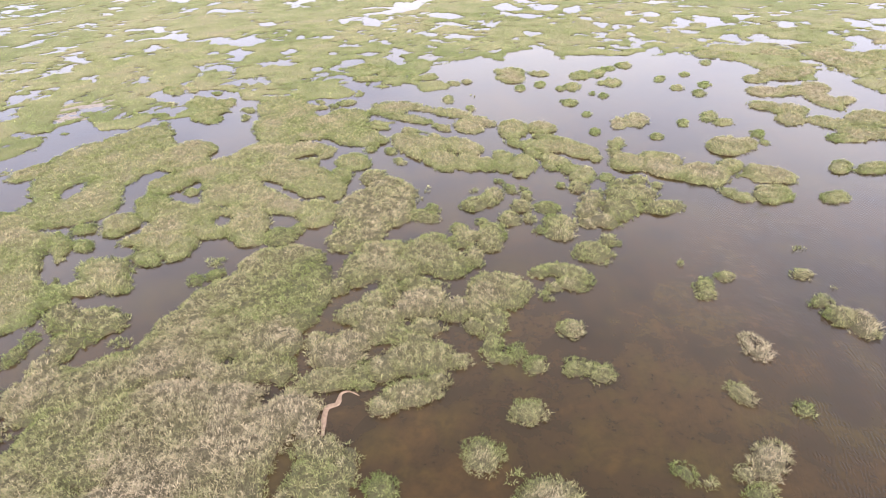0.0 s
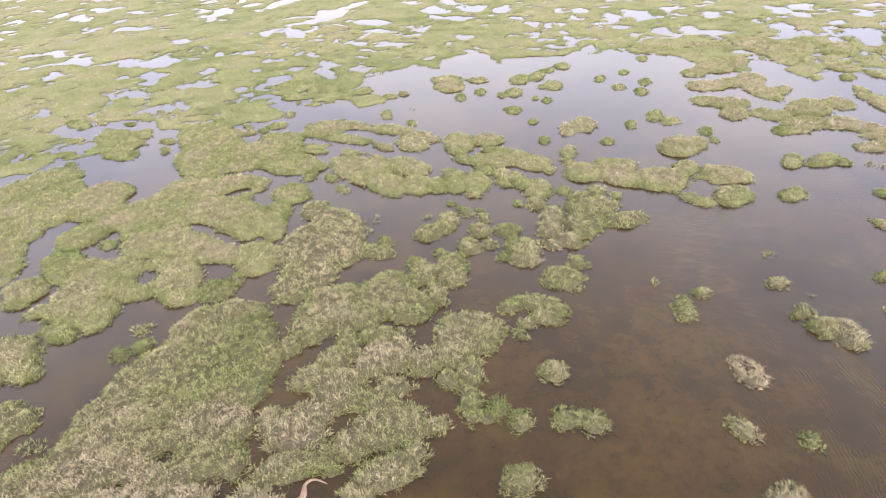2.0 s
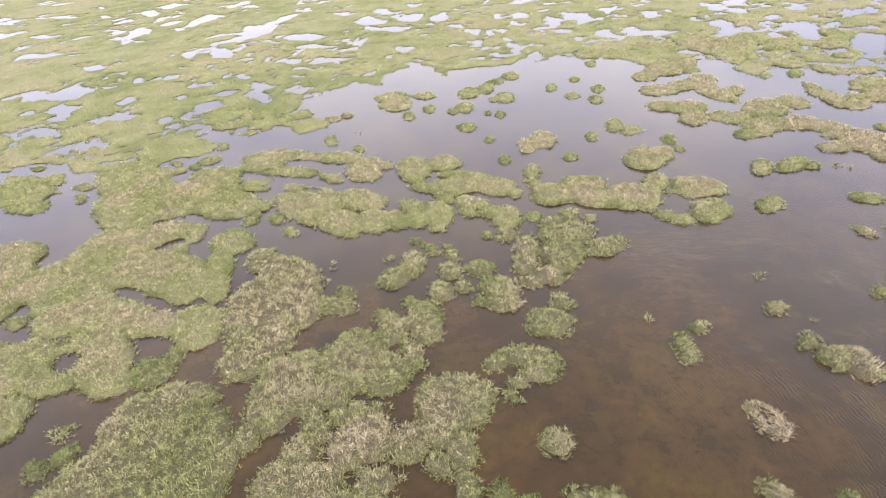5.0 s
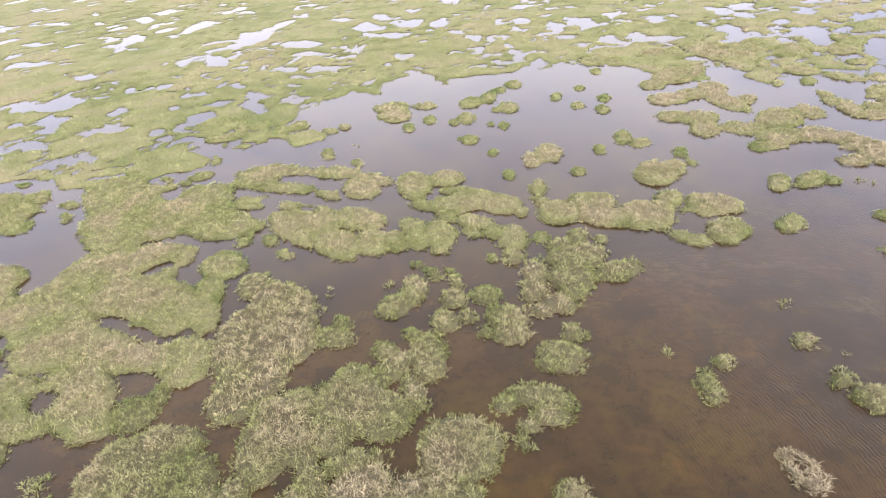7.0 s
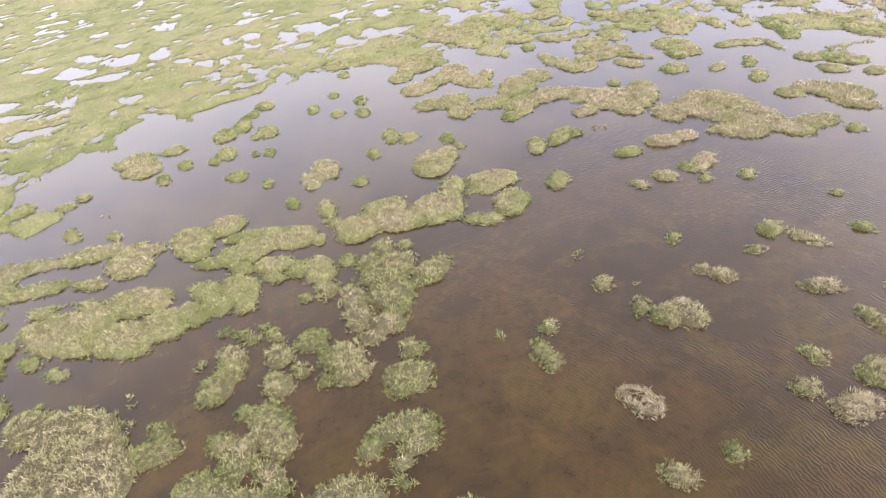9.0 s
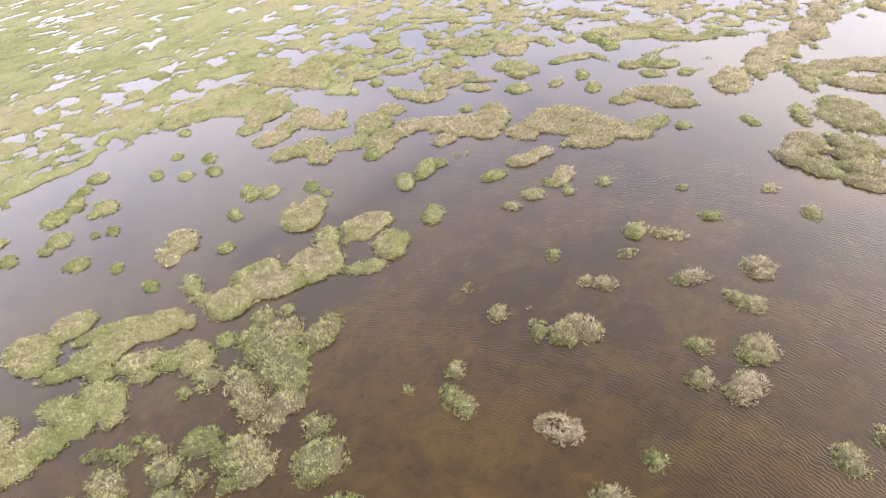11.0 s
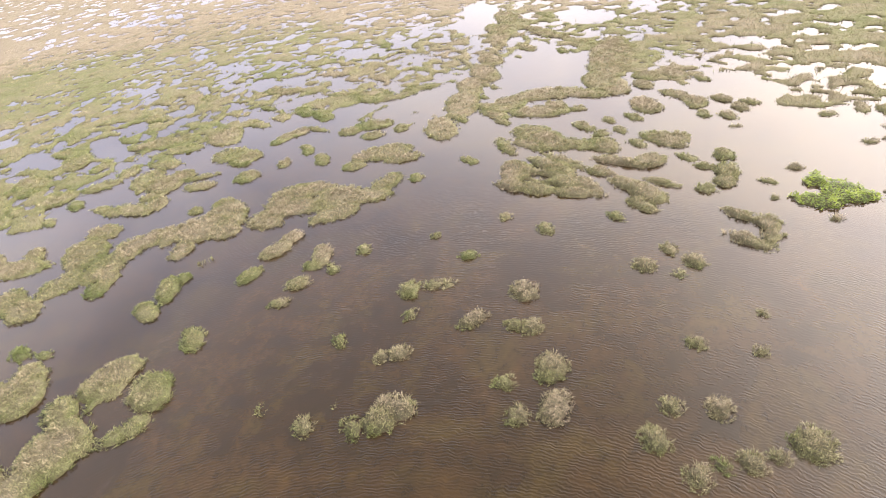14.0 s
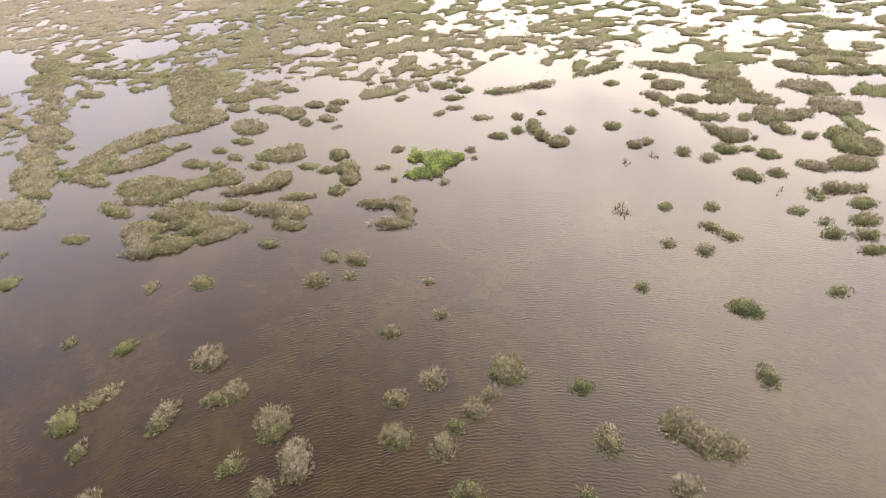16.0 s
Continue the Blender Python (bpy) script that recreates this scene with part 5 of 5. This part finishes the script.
# ---- sand, leaves and small plants ----
def ribbon(name, way, widths, height, material_used, label, category):
    """A low strip of sand along a bent line."""
    line = [Vector((*p, 0)) for p in way]
    fine = []
    for i in range(len(line) - 1):
        a, b, c, d = line[max(i - 1, 0)], line[i], line[i + 1], line[min(i + 2, len(line) - 1)]
        for k in range(8):
            s = k / 8
            fine.append((0.5 * (2 * b + (c - a) * s + (2 * a - 5 * b + 4 * c - d) * s * s + (3 * b - a - 3 * c + d) * s ** 3), widths[i] * (1 - s) + widths[i + 1] * s))
    fine.append((line[-1], widths[-1]))
    points, faces = [], []
    for i, (p, w) in enumerate(fine):
        along = (fine[min(i + 1, len(fine) - 1)][0] - fine[max(i - 1, 0)][0]).normalized()
        across = Vector((-along.y, along.x, 0))
        w = w * (0.8 + 0.4 * noise.noise(p * 1.7))
        for k in range(7):
            u = k / 6 * 2 - 1
            points.append((*(p + across * u * w).xy, -0.06 + (height + 0.06) * (1 - u ** 4)))
        if i:
            faces += [((i - 1) * 7 + k, (i - 1) * 7 + k + 1, i * 7 + k + 1, i * 7 + k) for k in range(6)]
    data = mesh_of(name, np.array(points), np.array(faces)[:, ::-1], material_used)
    return tagged(new(name, data), label, category)


ribbon("sand_spit", [(-4.87, 20.07), (-5.57, 20.26), (-5.97, 19.96), (-5.89, 19.25), (-6.35, 18.74), (-5.81, 16.99)], [0.05, 0.08, 0.16, 0.30, 0.28, 0.18], 0.05, SAND, "narrow pale pinkish sand strip along the water's edge", "sand strip")


def leaf_shape():
    """One broad leaf, folded along its middle and drooping at the tip."""
    points, faces = [], []
    for i, (along, wide, up) in enumerate(((0, 0.03, 0), (0.3, 0.30, 0.10), (0.65, 0.34, 0.12), (1.0, 0.04, 0.0))):
        points += [(along, -wide / 2, up + wide * 0.18), (along, 0, up), (along, wide / 2, up + wide * 0.18)]
        if i:
            k = (i - 1) * 3
            faces += [(k, k + 3, k + 4, k + 1), (k + 1, k + 4, k + 5, k + 2)]
    return np.array(points, float), np.array(faces)


def leafy_patch(lobes, holes):
    """A raft of broad bright leaves standing out of the water."""
    rng = np.random.default_rng(77)
    thing = tagged(new("water_plant"), "bright green broad-leaved plant patch standing in open water", "water plant")
    shape, sides = leaf_shape()
    centre = (lobes[0][0], lobes[0][1])
    thing.location = (*centre, 0)

    def field(x, y):
        return shore(x + centre[0], y + centre[1], lobes, holes, 0.8)

    count = 16000
    x, y = rng.uniform(-7, 7, count), rng.uniform(-7, 7, count)
    inside = field(x, y)
    keep = inside > 0.02
    x, y, inside = x[keep], y[keep], inside[keep]
    dome = 0.08 + 0.34 * ramp(inside, 0, 0.8) * (0.45 + 0.9 * rough(x, y, 0.9, 91))
    n, turn, size = len(x), rng.uniform(0, 2 * math.pi, len(x)), rng.uniform(0.16, 0.32, len(x))
    tilt = rng.uniform(-0.1, 0.7, n)
    flat = shape[None] * size[:, None, None]
    up = flat[..., 2] + flat[..., 0] * np.sin(tilt)[:, None]
    ahead = flat[..., 0] * np.cos(tilt)[:, None]
    px = x[:, None] + ahead * np.cos(turn)[:, None] - flat[..., 1] * np.sin(turn)[:, None]
    py = y[:, None] + ahead * np.sin(turn)[:, None] + flat[..., 1] * np.cos(turn)[:, None]
    points = np.stack([px, py, up + (dome * rng.uniform(0.6, 1.0, n))[:, None]], -1).reshape(-1, 3)
    faces = (np.arange(n)[:, None, None] * len(shape) + sides[None]).reshape(-1, 4)
    part("foliage", mesh_of("foliage", points, faces, LEAF), thing, "broad glossy bright green leaves", "stuff")
    steps = np.arange(-7, 7, 0.25)
    part("mound", mound_mesh("mound", steps, steps, field, 0.06, lambda x, y, inside: np.full(x.shape, 0.1)), thing, "dark rooted base")


leafy_patch([(51.33, 4.23, 1.64, 1.30, 130), (52.87, 5.52, 0.91, 0.69, 151), (50.17, 6.39, 1.04, 0.61, 99), (49.33, 5.57, 1.01, 0.51, 97), (50.39, 3.10, 1.30, 0.68, 98)], [(51.36, 5.67, 0.58, 0.42, 155), (51.61, 6.34, 0.39, 0.30, 150)])


def mud_bank(lobes):
    """A bare bank of silt just clear of the water, with scattered low growth at its back."""
    centre = (lobes[0][0], lobes[0][1])
    reach = max(math.hypot(l[0] - centre[0], l[1] - centre[1]) + l[2] for l in lobes) + 1.0
    steps = np.arange(-reach, reach, 0.3)
    x, y = np.meshgrid(steps, steps, indexing="ij")
    inside = shore(x + centre[0], y + centre[1], lobes, [], 0.9) + (rough(x, y, 0.7, 63) - 0.5) * 1.2
    z = -0.20 + 0.215 * ramp(inside, -0.5, 0.25) + 0.03 * ramp(inside, 0.2, 1.2) * rough(x, y, 0.5, 65)
    keep = np.maximum.reduce([inside[:-1, :-1], inside[1:, :-1], inside[1:, 1:], inside[:-1, 1:]]) > -0.5
    index = np.arange(x.size).reshape(x.shape)
    faces = np.stack([index[:-1, :-1], index[1:, :-1], index[1:, 1:], index[:-1, 1:]], -1)[keep]
    used, faces = np.unique(faces, return_inverse=True)
    points = np.stack([x.ravel(), y.ravel(), z.ravel()], -1)[used]
    thing = tagged(new("mud_bank", mesh_of("mud_bank", points, faces.reshape(-1, 4), MUD)), "pale grey-pink bare mud bank beside the marsh grass", "mud bank")
    thing.location = (*centre, 0)


mud_bank([(-60.17, 60.51, 3.45, 1.77, 21), (-62.14, 57.22, 3.13, 1.44, 21), (-55.87, 62.47, 2.12, 1.32, 30), (-58.15, 55.37, 2.92, 1.04, 12)])
